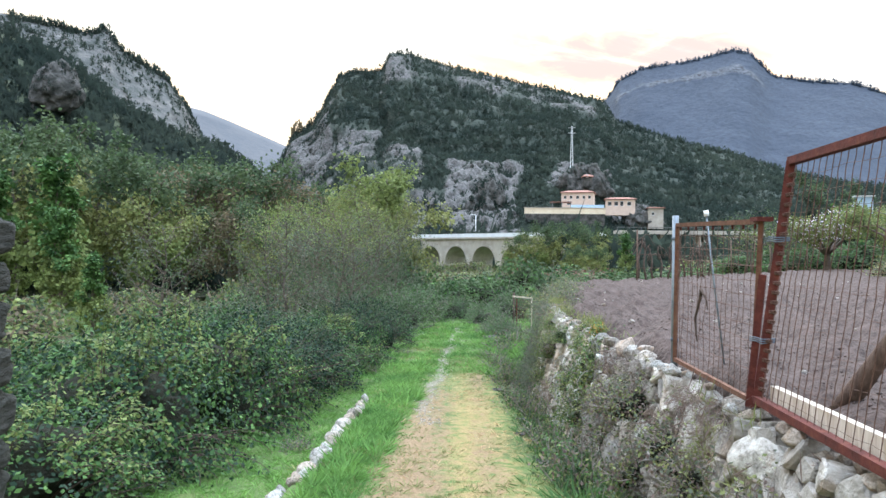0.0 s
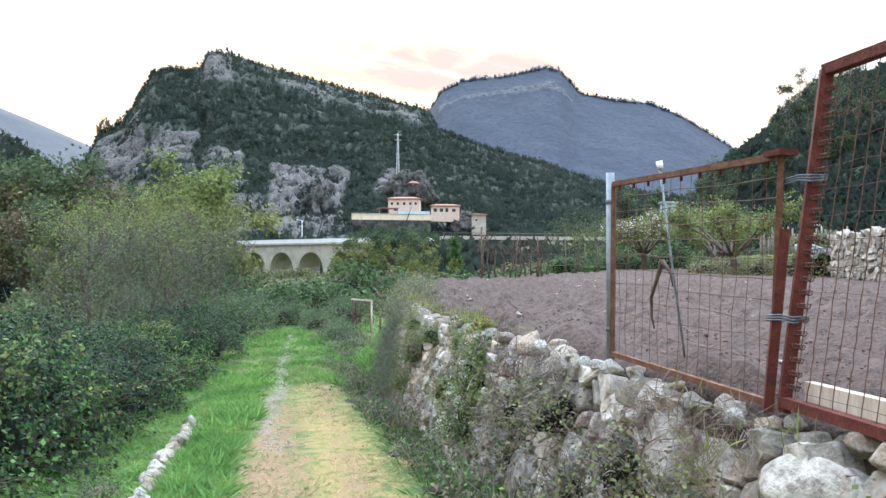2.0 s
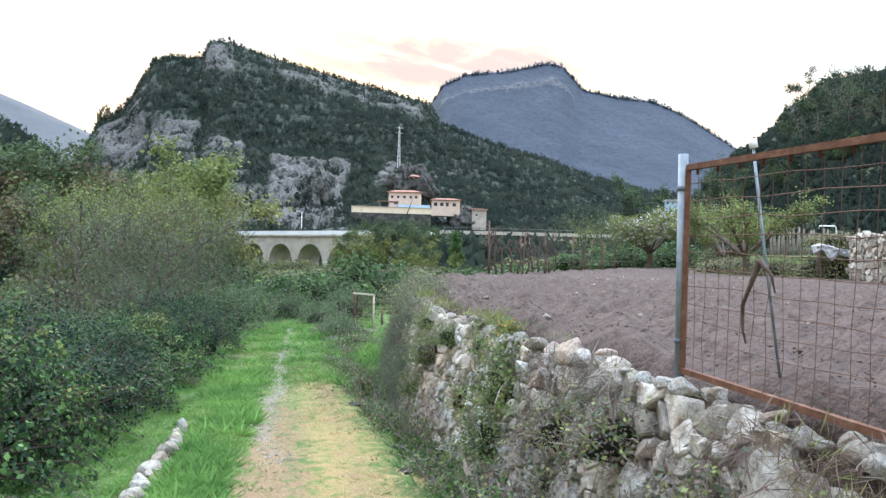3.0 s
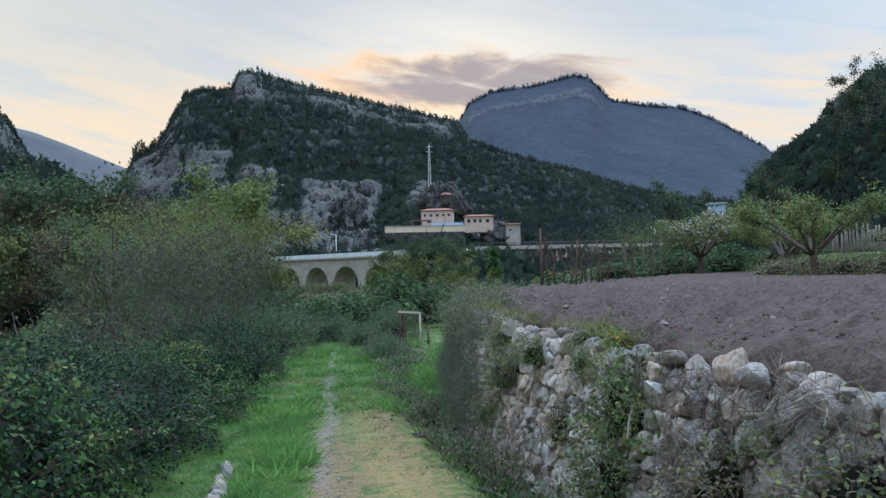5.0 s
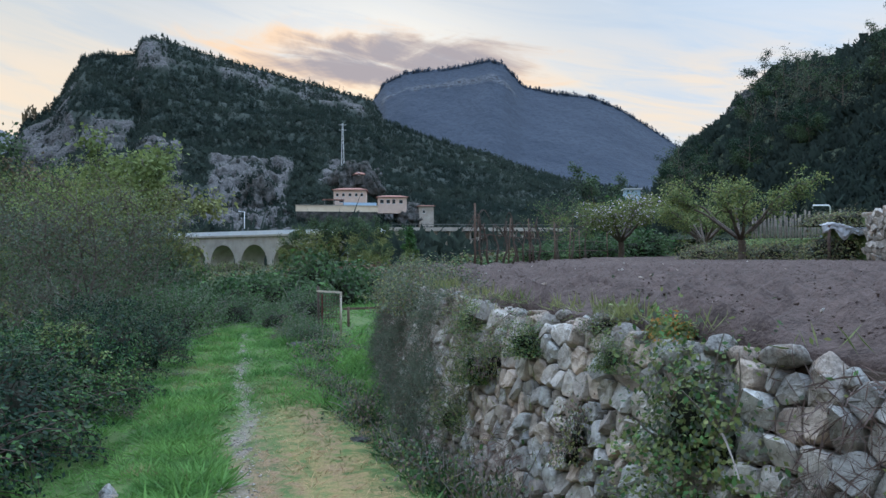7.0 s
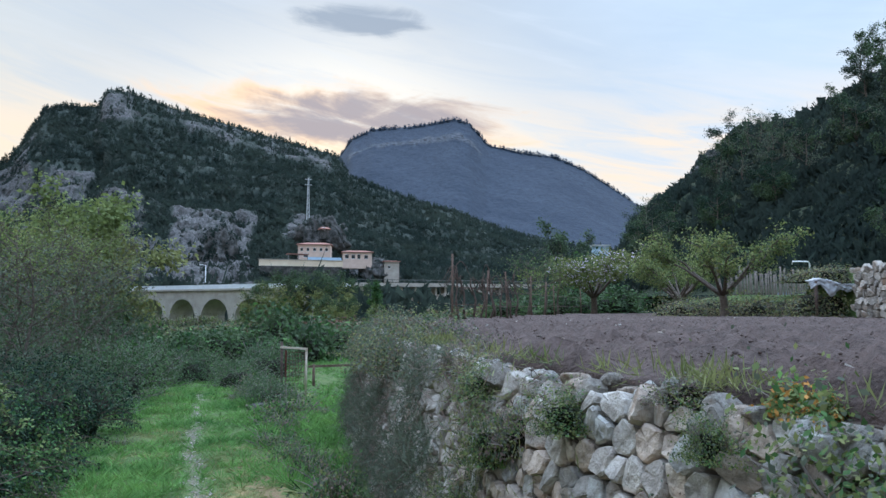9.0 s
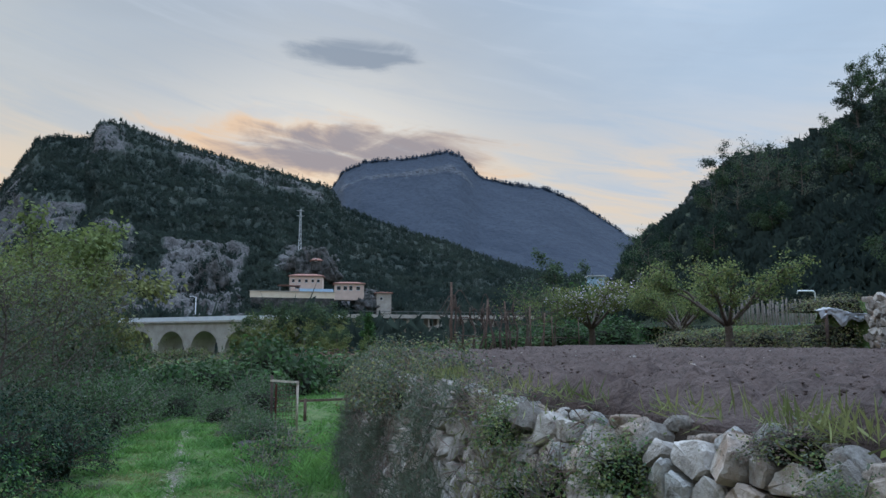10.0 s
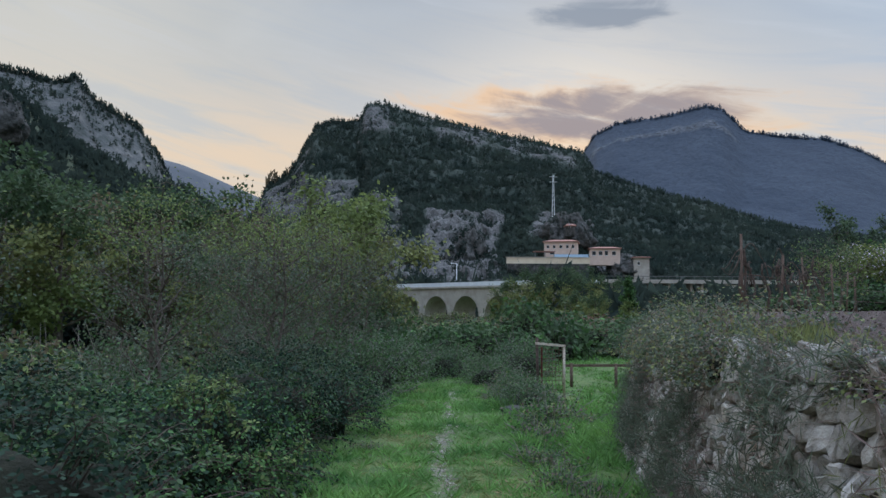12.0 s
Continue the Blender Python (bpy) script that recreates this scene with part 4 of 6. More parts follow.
part("capstone", BOULDERS[2], "stone", wall, "large pale angular block on top of the wall", pose(2.24, 8.55, 0.55, 20, -18, 70) @ Matrix.Diagonal((0.27, 0.27, 0.36, 1)))

for x, y, z, sx, sy, sz, kk, lab in ((2.17, 5.95, 0.2, 0.34, 0.5, 0.5, 1, "large pale boulder in the wall face"), (1.97, 7.9, -0.5, 0.3, 0.45, 0.55, 3, "large pale boulder low in the wall"), (2.17, 4.75, 0.3, 0.36, 0.52, 0.36, 5, "broad beige block in the wall"), (2.05, 7.1, -0.1, 0.26, 0.36, 0.4, 0, "pale upright boulder in the wall face"), (2.27, 9.75, 0.3, 0.2, 0.34, 0.4, 4, "flat dark grey slab in the wall")):
    part("boulder", BOULDERS[kk], "stone", wall, lab, pose(x, y, z, 0, 13, 0) @ Matrix.Diagonal((sx, sy * 1.2, sz * 1.5, 1)))

# terrace wall beyond the field
twall = thing("terrace_wall", "rough dry-stone terrace wall beyond the ploughed field", "wall", kind="structure")
g, f2 = Geo(), Geo()
a, b = Vector((15.5, 13.0, 0)), Vector((19.8, 24.9, 0))
L = (b - a).length
ang = math.atan2(b.y - a.y, b.x - a.x)
for c, poly in cells(0, L, 0.55, 2.3, 0.3, 0.2, 31):
    v, f = stone_geo(c, poly, rng, 0.02, 0.06)
    m = Matrix.Translation((a.x, a.y, 0)) @ Matrix.Rotation(ang, 4, "Z") @ Matrix.Translation((c[0], 0, c[1]))
    g.add([m @ Vector(p) for p in v], f)
f2.box((0, -0.5, 0.3), (L, -0.06, 2.28), Matrix.Translation(a) @ Matrix.Rotation(ang, 4, "Z"))
tagged(part("stones", g.mesh("stones"), "stone_far", twall), kind="stuff")
part("fill", f2.mesh("fill"), "earth", twall)

# low line of stones beside the path, two slabs further on, and the gate pillar
kerb = thing("stone_edging", "row of whitish stones edging the footpath", "edging")
y = 4.6
while y < 13.4:
    s = rng.uniform(0.13, 0.27)
    x = -1.2 + 0.05 * math.sin(y * 1.7) + rng.uniform(-0.04, 0.04)
    part("stone", BOULDERS[k % 7], "stone", kerb, m=pose(x, y, float(land_z(np.array(x), np.array(y))) + s * 0.12, rng.uniform(-12, 12), rng.uniform(-12, 12), 80 + rng.uniform(-25, 25)) @ Matrix.Diagonal((s, s * 0.8, s, 1)))
    y += s * rng.uniform(0.85, 1.5)
    k += 1
for x, y, s, lab in ((1.95, 27.2, 0.62, "flat grey stone slab lying beside the path"), (2.15, 22.0, 0.4, "square grey stone block beside the path"), (1.35, 11.4, 0.2, "grey stone in the grass by the wall"), (1.3, 8.6, 0.22, "grey stone in the dry grass"), (1.25, 14.8, 0.22, "grey stone beside the path"), (1.2, 10.2, 0.16, "grey stone at the path's edge")):
    ob = part("stone_slab", boulder((1, 0.8, 0.5), int(s * 90) + 60), "crag", m=pose(x, y, float(land_z(np.array(x), np.array(y))) + s * 0.08, 0, 0, 20) @ Matrix.Diagonal((s, s, s * 0.6, 1)))
    tagged(ob, lab, "stone")
pillar = thing("stone_pillar", "rough stone gate pillar beside the path", "pillar", kind="structure")
v, f = ICO3
BLOCKS = [mesh_of("stone", np.sign(v) * np.abs(v) ** 0.45 * (1 + 0.05 * lumps(v, 70 + i, 3.0) + 0.02 * lumps(v, 80 + i, 9.0))[:, None] * 0.5, f, True) for i in range(4)]
z = -0.3
while z < 1.6:
    h = rng.uniform(0.14, 0.24)
    part("stone", BLOCKS[k % 4], "crag", pillar, m=pose(-2.17 + rng.uniform(-0.025, 0.025), 3.15, z + h * 0.5, 0, 0, rng.uniform(-5, 5)) @ Matrix.Diagonal((0.9, 0.8, h * 1.05, 1)))
    z += h
    k += 1

# ---------------------------------------------------------------- gates made of old bed frames
def bar(name, a, b, w, d, mat, parent, label=""):
    """A square bar between two points."""
    a, b = Vector(a), Vector(b)
    L = (b - a).length
    me = Geo().box((-w / 2, -d / 2, 0), (w / 2, d / 2, L)).mesh(name)
    return part(name, me, mat, parent, label, Matrix.Translation(a) @ (b - a).to_track_quat("Z", "Y").to_matrix().to_4x4())


def rod(name, pts, r, mat, parent, label="", sides=8):
    return part(name, Geo().tube(pts, r, sides).mesh(name, True), mat, parent, label)


def sag(a, b, n, amp, rng):
    t = np.linspace(0, 1, n)[:, None]
    p = np.array(a) * (1 - t) + np.array(b) * t
    p[1:-1] += rng.normal(size=(n - 2, 3)) * amp
    return p


low = thing("mesh_gate", "low gate panel of an orange-rusted bed frame with wire mesh", "gate")
A, B = Vector((2.30, 7.0, 0.66)), Vector((2.26, 5.2, 0.64))
AT, BT = Vector((2.31, 6.99, 1.90)), Vector((2.30, 5.17, 1.86))
bar("bottom_rail", A, B, 0.035, 0.035, "rust_orange", low)
bar("top_rail", AT, BT, 0.035, 0.035, "rust_orange", low)
bar("side_rail", A, AT, 0.03, 0.03, "rust_orange", low)
bar("side_rail", B, BT, 0.03, 0.03, "rust_orange", low)
mesh = Geo()
for i in range(1, 16):
    t = i / 16
    mesh.tube(sag(A.lerp(B, t), AT.lerp(BT, t), 7, 0.006, rng), 0.0022, 4)
for i in range(1, 12):
    t = i / 12
    mesh.tube(sag(A.lerp(AT, t), B.lerp(BT, t), 9, 0.007, rng), 0.0026, 4)
part("wire_mesh", mesh.mesh("wire_mesh"), "wire", low)
for i in range(9):
    t = (i + 0.5) / 9
    p = AT.lerp(BT, t)
    rod("spring", [p, p + Vector((0, 0, -0.05))], 0.009, "rust", low, sides=6)
cap = Geo().box((2.25, 5.12, 1.86), (2.36, 5.24, 1.89)).mesh("cap_plate")
part("cap_plate", cap, "rust", low)

post = thing("steel_post", "blue-grey galvanised steel gate post on the wall", "post")
rod("pipe", [(2.31, 7.05, 0.5), (2.31, 7.05, 1.99)], 0.03, "galv", post, sides=12)
rod("clamp", [(2.31, 7.05, 0.82), (2.31, 7.05, 0.85)], 0.037, "strap", post)
rod("clamp", [(2.31, 7.05, 1.76), (2.31, 7.05, 1.79)], 0.037, "strap", post)
pipe = thing("leaning_pipe", "thin white pipe with a cap leaning behind the gate", "pipe")
rod("tube", [(2.55, 6.42, 0.6), (2.46, 6.47, 1.4), (2.40, 6.5, 1.97)], 0.008, "galv", pipe)
rod("pipe_cap", [(2.405, 6.5, 1.96), (2.395, 6.5, 2.01)], 0.022, "white", pipe)
stick = thing("vine_stick", "dark dry vine stick caught in the wire mesh", "stick")
rod("stem", [(2.29, 6.28, 1.34), (2.29, 6.33, 1.25), (2.28, 6.4, 1.1), (2.29, 6.41, 0.97), (2.29, 6.38, 0.9)], [0.02, 0.014, 0.011, 0.008, 0.005], "vine", stick)
rod("shoot", [(2.29, 6.28, 1.34), (2.30, 6.2, 1.27), (2.30, 6.17, 1.18)], [0.016, 0.009, 0.004], "vine", stick)

tall = thing("bed_frame_gate", "tall dark-red rusty bed frame with springs used as a gate", "gate")
C, CT = Vector((2.25, 5.1, 0.62)), Vector((2.42, 5.0, 2.25))
D, DT = Vector((2.16, 3.1, 0.60)), Vector((2.36, 3.05, 2.27))
bar("side_rail", C, CT, 0.06, 0.055, "rust", tall)
bar("side_rail", D, DT, 0.06, 0.055, "rust", tall)
bar("top_rail", CT, DT, 0.06, 0.05, "rust", tall)
bar("bottom_rail", C + Vector((0, 0, 0.05)), D + Vector((0, 0, 0.05)), 0.06, 0.05, "rust", tall)
chain = Geo()
for i in range(1, 24):
    t = i / 24
    p, q = C.lerp(D, t) + Vector((0, 0, 0.07)), CT.lerp(DT, t) - Vector((0, 0, 0.03))
    pts = sag(p, q, 30, 0.0015, rng)
    pts[1:-1:2, 1] += 0.003
    chain.tube(pts, 0.003, 4)
part("chain_mesh", chain.mesh("chain_mesh"), "wire", tall, "rusty vertical wire chains")
cross = Geo()
for i in range(1, 14):
    t = i / 14
    cross.tube(sag(C.lerp(CT, t), D.lerp(DT, t), 14, 0.006, rng), 0.0012, 4)
part("cross_mesh", cross.mesh("cross_mesh"), "wire", tall)
SPRING = Geo()
SPRING.tube([(0.011 * math.cos(a * 0.9), -0.075 * a / 30, 0.011 * math.sin(a * 0.9)) for a in np.linspace(0, 30, 60)], 0.0035, 4)
SPRING = SPRING.mesh("spring")
for i in range(1, 25):
    p = C.lerp(CT, i / 25.5)
    part("spring", SPRING, "wire", tall, m=Matrix.Translation(p + Vector((-0.01, -0.02, 0))))
bar("red_strut", (2.24, 5.2, 0.6), (2.31, 5.16, 1.5), 0.05, 0.045, "rust", low)
for z in (1.05, 1.72):
    t = (z - 0.62) / 1.63
    p = C.lerp(CT, t)
    g = Geo()
    for kk in range(3):
        g.tube([(p.x - 0.05, p.y + 0.14, z + kk * 0.012), (p.x - 0.055, p.y + 0.03, z + 0.01 + kk * 0.012), (p.x - 0.045, p.y - 0.045, z + kk * 0.014), (p.x + 0.045, p.y - 0.04, z + 0.01 + kk * 0.01), (p.x + 0.04, p.y + 0.13, z + kk * 0.01)], 0.0045, 5)
    part("tie", g.mesh("tie"), "strap", tall, "blue-grey strap tying the panels together")
board = thing("weathered_plank", "whitish weathered plank lying along the gate's foot", "plank")
bar("plank", (2.33, 5.02, 0.72), (2.25, 2.9, 0.71), 0.05, 0.11, "board", board)
for (p, q, r) in (((2.73, 4.98, 0.63), (3.1, 3.95, 2.0), 0.06), ((2.66, 4.22, 0.63), (2.62, 3.5, 1.78), 0.058)):
    lg = thing("log_prop", "round weathered log propped against the gate from the field", "log")
    t = np.linspace(0, 1, 9)[:, None]
    pts = np.array(p) * (1 - t) + np.array(q) * t + rng.normal(size=(9, 3)) * 0.008
    rod("log", pts, r * (1 + 0.08 * np.sin(np.arange(9) * 2.0)), "log", lg, sides=12)

# small gate in the meadow
mg = thing("meadow_gate", "small rusty framed wire gate standing in the meadow", "gate")
gz = -1.7
rod("gate_post", [(3.85, 30.8, gz), (3.85, 30.8, -0.27)], 0.035, "board", mg)
rod("gate_post", [(3.12, 30.8, gz), (3.1, 30.8, -0.05)], 0.04, "vine", mg)
bar("top_rail", (3.05, 30.76, -0.2), (3.88, 30.76, -0.27), 0.06, 0.06, "board", mg)
bar("frame", (3.22, 30.76, -1.5), (3.22, 30.76, -0.3), 0.04, 0.04, "rust", mg)
g = Geo()
for i in range(10):
    g.tube([(3.22, 30.77, -1.45 + i * 0.12), (3.82, 30.77, -1.45 + i * 0.12)], 0.006, 4)
for i in range(7):
    g.tube([(3.25 + i * 0.09, 30.77, -1.5), (3.25 + i * 0.09, 30.77, -0.3)], 0.005, 4)
part("wire_mesh", g.mesh("wire_mesh"), "wire", mg)
rl = thing("meadow_rail", "low weathered wooden rail across the meadow", "rail")
for x in (4.6, 6.0, 7.4):
    rod("rail_post", [(x, 33.5, -1.9), (x, 33.5, -0.95)], 0.05, "log", rl)
bar("rail", (4.4, 33.5, -1.02), (7.6, 33.5, -1.0), 0.06, 0.08, "log", rl)


# ---------------------------------------------------------------- bridges, houses, mast
def arch_bridge(name, label, p0, p1, depth, top, bottom, arches, mat):
    """A masonry bridge: side walls with round arches cut through, deck and white parapet rails."""
    root = thing(name, label, "bridge", kind="structure")
    p0, p1 = Vector(p0), Vector(p1)
    L = (p1 - p0).length
    root.matrix_basis = Matrix.Translation(p0) @ Matrix.Rotation(math.atan2(p1.y - p0.y, p1.x - p0.x), 4, "Z")
    g = Geo()
    cuts = [(c - r, c + r, c, r, s) for c, r, s in arches]
    us = sorted(set([0, L] + [c + r * math.cos(a) for _, _, c, r, _ in cuts for a in np.linspace(0, math.pi, 17)]))
    lowz = lambda u: max([bottom] + [s + math.sqrt(max(0, r * r - (u - c) ** 2)) for a, b, c, r, s in cuts if a - 1e-6 <= u <= b + 1e-6])
    for a, b in zip(us[:-1], us[1:]):
        mid = (a + b) / 2
        inside = any(x0 < mid < x1 for x0, x1, *_ in cuts)
        za, zb = (lowz(a), lowz(b)) if inside else (bottom, bottom)
        v = [(a, 0, za), (b, 0, zb), (b, 0, top), (a, 0, top), (a, depth, za), (b, depth, zb), (b, depth, top), (a, depth, top)]
        g.add(v, [(0, 1, 2, 3), (5, 4, 7, 6), (3, 2, 6, 7), (0, 4, 5, 1), (0, 3, 7, 4), (1, 5, 6, 2)])
    part("masonry", g.mesh("masonry"), mat, root)
    for _, _, c, r, s in cuts:
        ring = Geo()
        for a in np.linspace(0.06, math.pi - 0.06, 15):
            m = Matrix.Translation((c, -0.06, s)) @ Matrix.Rotation(-a, 4, "Y")
            ring.box((r * 1.0, 0, -0.3 * r / 3.6), (r * 1.14, 0.3, 0.3 * r / 3.6), m)
        part("arch_ring", ring.mesh("arch_ring"), "concrete", root)
    part("deck_edge", Geo().box((-0.5, -0.35, top), (L + 0.5, depth + 0.35, top + 0.35)).mesh("deck_edge"), "concrete", root)
    part("parapet", Geo().box((-0.5, -0.3, top + 0.354), (L + 0.5, -0.1, top + 1.15)).mesh("parapet"), "white", root, "white parapet")
    part("parapet", Geo().box((-0.5, depth + 0.1, top + 0.354), (L + 0.5, depth + 0.3, top + 1.15)).mesh("parapet"), "white", root, "white parapet")
    return root


P0, P1 = Vector((-28.0, 207.0, 0)), Vector((26.0, 136.3, 0))
Lb = (P1 - P0).length
s0 = (Vector((-2.6, 173.7, 0)) - P0).length
arch_bridge("stone_bridge", "pale stone road bridge with round arches and white parapet", P0, P1, 6.0, 4.4, -9.0,
            [(s0 + 9.2 + 9.6 * i, 3.9, -1.1) for i in range(-3, 3)], "concrete")

b2 = thing("road_bridge", "concrete road bridge with a shallow arch in the distance", "bridge", kind="structure")
b2.matrix_basis = pose(50, 186, 2.5, 0, 0, -4)
part("deck", Geo().box((-6, 0, 4.0), (44, 6, 4.9)).mesh("deck"), "concrete", b2)
g = Geo()
for i in range(24):
    a0, a1 = i / 24, (i + 1) / 24
    z = lambda t: 3.8 - 3.4 * (2 * t - 1) ** 2
    x = lambda t: 13 + 21 * t
    g.add([(x(a0), 0.5, z(a0) - 0.8), (x(a1), 0.5, z(a1) - 0.8), (x(a1), 0.5, z(a1)), (x(a0), 0.5, z(a0)), (x(a0), 5.5, z(a0) - 0.8), (x(a1), 5.5, z(a1) - 0.8), (x(a1), 5.5, z(a1)), (x(a0), 5.5, z(a0))],
          [(0, 1, 2, 3), (5, 4, 7, 6), (3, 2, 6, 7), (0, 4, 5, 1)])
part("arch", g.mesh("arch"), "concrete", b2)
for x0 in (-5, 0, 5, 9):
    part("column", Geo().box((x0, 1, -9), (x0 + 0.9, 5, 4.0)).mesh("column"), "concrete", b2)
for x0 in (14.5, 17, 19.5, 27, 29.5, 32):
    part("column", Geo().box((x0, 1, 3.0 - 3.4 * ((x0 - 23.5) / 10.5) ** 2), (x0 + 0.45, 5, 4.0)).mesh("column"), "concrete", b2)
part("railing", Geo().box((-6, 0.0, 5.6), (44, 0.08, 5.75)).mesh("railing"), "dark_steel", b2)
for i in range(17):
    part("rail_post", Geo().box((-6 + 3 * i, 0, 4.9), (-5.9 + 3 * i, 0.08, 5.6)).mesh("rail_post"), "dark_steel", b2)


def house(name, label, spot, turn, w, d, h, mat, wins, roof=0.9, flat=False):
    root = thing(name, label, "house")
    root.matrix_basis = pose(*spot, 0, 0, turn)
    part("wall", Geo().box((0, 0, -2.5), (w, d, h)).mesh("wall"), mat, root)
    o = 0.5
    r = Geo().add([(-o, -o, h), (w + o, -o, h), (w + o, d + o, h), (-o, d + o, h), (-o, -o, h + 0.25), (w + o, -o, h + 0.25), (w + o, d + o, h + 0.25), (-o, d + o, h + 0.25), (w * 0.2, d / 2, h + roof + 0.25), (w * 0.8, d / 2, h + roof + 0.25)],
                  [(0, 3, 2, 1), (0, 1, 5, 4), (1, 2, 6, 5), (2, 3, 7, 6), (3, 0, 4, 7), (4, 5, 9, 8), (5, 6, 9), (6, 7, 8, 9), (7, 4, 8)])
    part("roof", r.mesh("roof"), "tiles", root, "terracotta tiled roof")
    for x, z, ww, hh in wins:
        wd = part("window", Geo().box((x, -0.06, z), (x + ww, 0.02, z + hh)).mesh("window"), "glass", root)
        part("sill", Geo().box((x - 0.1, -0.1, z - 0.12), (x + ww + 0.1, -0.062, z)).mesh("sill"), "white", wd)
        part("lintel", Geo().box((x - 0.1, -0.1, z + hh), (x + ww + 0.1, -0.062, z + hh + 0.1)).mesh("lintel"), "white", wd)
    return root


house("hillside_house", "pink two-storey house with a tiled roof on the hillside", (41.6, 260, 18.2), -15, 11, 9, 4.4, "plaster",
      [(0.9, 2.3, 0.8, 1.0), (3.0, 2.3, 0.8, 1.0), (5.2, 2.3, 0.9, 1.0), (7.4, 2.3, 0.8, 1.0), (9.3, 2.3, 0.8, 1.0), (2.0, 0.2, 1.4, 1.2)])
house("low_house", "low cream house with tiled roof among rocks", (56.5, 257, 17.2), -12, 10, 7, 3.0, "plaster", [(0.8, 0.9, 1.2, 1.3), (3.0, 0.9, 1.2, 1.3), (5.0, 0.8, 1.0, 1.5), (7.4, 0.9, 1.2, 1.2)], 0.7)
house("hut", "small red-roofed hut on the crag", (53.5, 281, 29.4), 0, 3.2, 3.0, 1.1, "crag", [(0.8, 0.9, 0.8, 0.8)], 0.8)
house("stone_ruin", "grey stone building in the trees", (70, 252, 12.5), -10, 5, 5, 4.5, "concrete", [(1.2, 2.2, 0.7, 0.9)], 0.3)
tw = thing("house_terrace", "cream terrace wall with a blue screen below the houses", "terrace")
tw.matrix_basis = pose(27.5, 249, 14, 0, 0, -3)
part("wall", Geo().box((0, 0, 0.6), (27, 1, 2.6)).mesh("wall"), "cream", tw)
part("stone_base", Geo().box((0.3, -0.2, -9), (26.7, 1, 0.596)).mesh("stone_base"), "crag", tw, "rough grey stone base")
part("coping", Geo().box((-0.2, -0.2, 2.604), (27.2, 1.2, 2.8)).mesh("coping"), "concrete", tw)
part("screen", Geo().box((15.5, 0.3, 2.804), (26.5, 0.45, 3.7)).mesh("screen"), "blue", tw, "pale blue screen")
part("awning", Geo().box((9, 1.6, 4.6), (16, 6, 4.85)).mesh("awning"), "tiles", tw, "dark red porch roof")
for x in (9.3, 12.5, 15.5):
    part("porch_post", Geo().box((x, 1.7, 2.81), (x + 0.25, 1.95, 4.6)).mesh("porch_post"), "dark_steel", tw)

mast = thing("power_mast", "slim grey lattice power mast on the crag", "mast")
mast.matrix_basis = pose(52, 300, 36)
for dx, dy in ((-0.5, -0.5), (0.5, -0.5), (0.5, 0.5), (-0.5, 0.5)):
    bar("leg", (dx, dy, 0), (dx * 0.35, dy * 0.35, 17), 0.1, 0.1, "steel", mast)
for i in range(8):
    s = 0.5 * (1 - i * 0.08)
    bar("brace", (-s, -s, i * 2.0), (s, -s, i * 2.0 + 1.9), 0.1, 0.1, "steel", mast)
for z in (14.2, 16.3):
    bar("cross_arm", (-1.5, 0, z), (1.5, 0, z), 0.16, 0.16, "steel", mast)
for (x, y, z0, h) in ((8.5, 190, -3, 14), (88, 236, -2, 10), (-70, 150, 20, 10)):
    lp = thing("street_lamp", "slim grey road lamp post", "lamp post")
    rod("pole", [(x, y, z0), (x, y, z0 + h)], 0.09, "steel", lp)
    rod("arm", [(x, y, z0 + h - 0.03), (x - 0.8, y, z0 + h + 0.15)], 0.06, "steel", lp)
    part("head", Geo().box((x - 1.4, y - 0.15, z0 + h + 0.08), (x - 0.7, y + 0.15, z0 + h + 0.22)).mesh("head"), "white", lp)

# ---------------------------------------------------------------- orchard, vines and bits beyond the field
ch = orchard_tree(101, 4.0, 3.3, 0.2, 12000, 0.14, ["spring", "yellow", "spring", "grass_mix", "spring", "yellow", "blossom", "grass_mix"], "cherry_tree", 8)
place(ch, [(25.4, 48.8, 0.62, 0, 1.0)], "blossoming cherry tree with pale green young leaves", "tree", "orchard trees")
yt = orchard_tree(102, 3.3, 2.9, 0.15, 7000, 0.11, ["spring", "wood_green", "spring", "yellow"], "almond_tree", 7)
place(yt, [(19.9, 30.8, 0.62, 0, 1.0), (28.5, 44.5, 0.62, 140, 1.0), (33, 50, 0.6, 20, 1.1), (25.2, 40.0, 0.62, 300, 0.95)], "young orchard tree with sparse yellow-green leaves", "tree", "orchard trees")
py = tree_mesh(103, 3.4, 1.6, 0.09, 600, 0.1, ["spring", "wood_green"], 9, 0.45, "sapling", 6)
place(py, [(17.5, 42.5, 0.5, 0, 0.95), (18.6, 44.2, 0.5, 190, 0.9), (20.6, 46.5, 0.5, 40, 1.0), (22.7, 48.6, 0.5, 130, 1.0)], "slender young fruit tree in bud", "tree", "saplings")
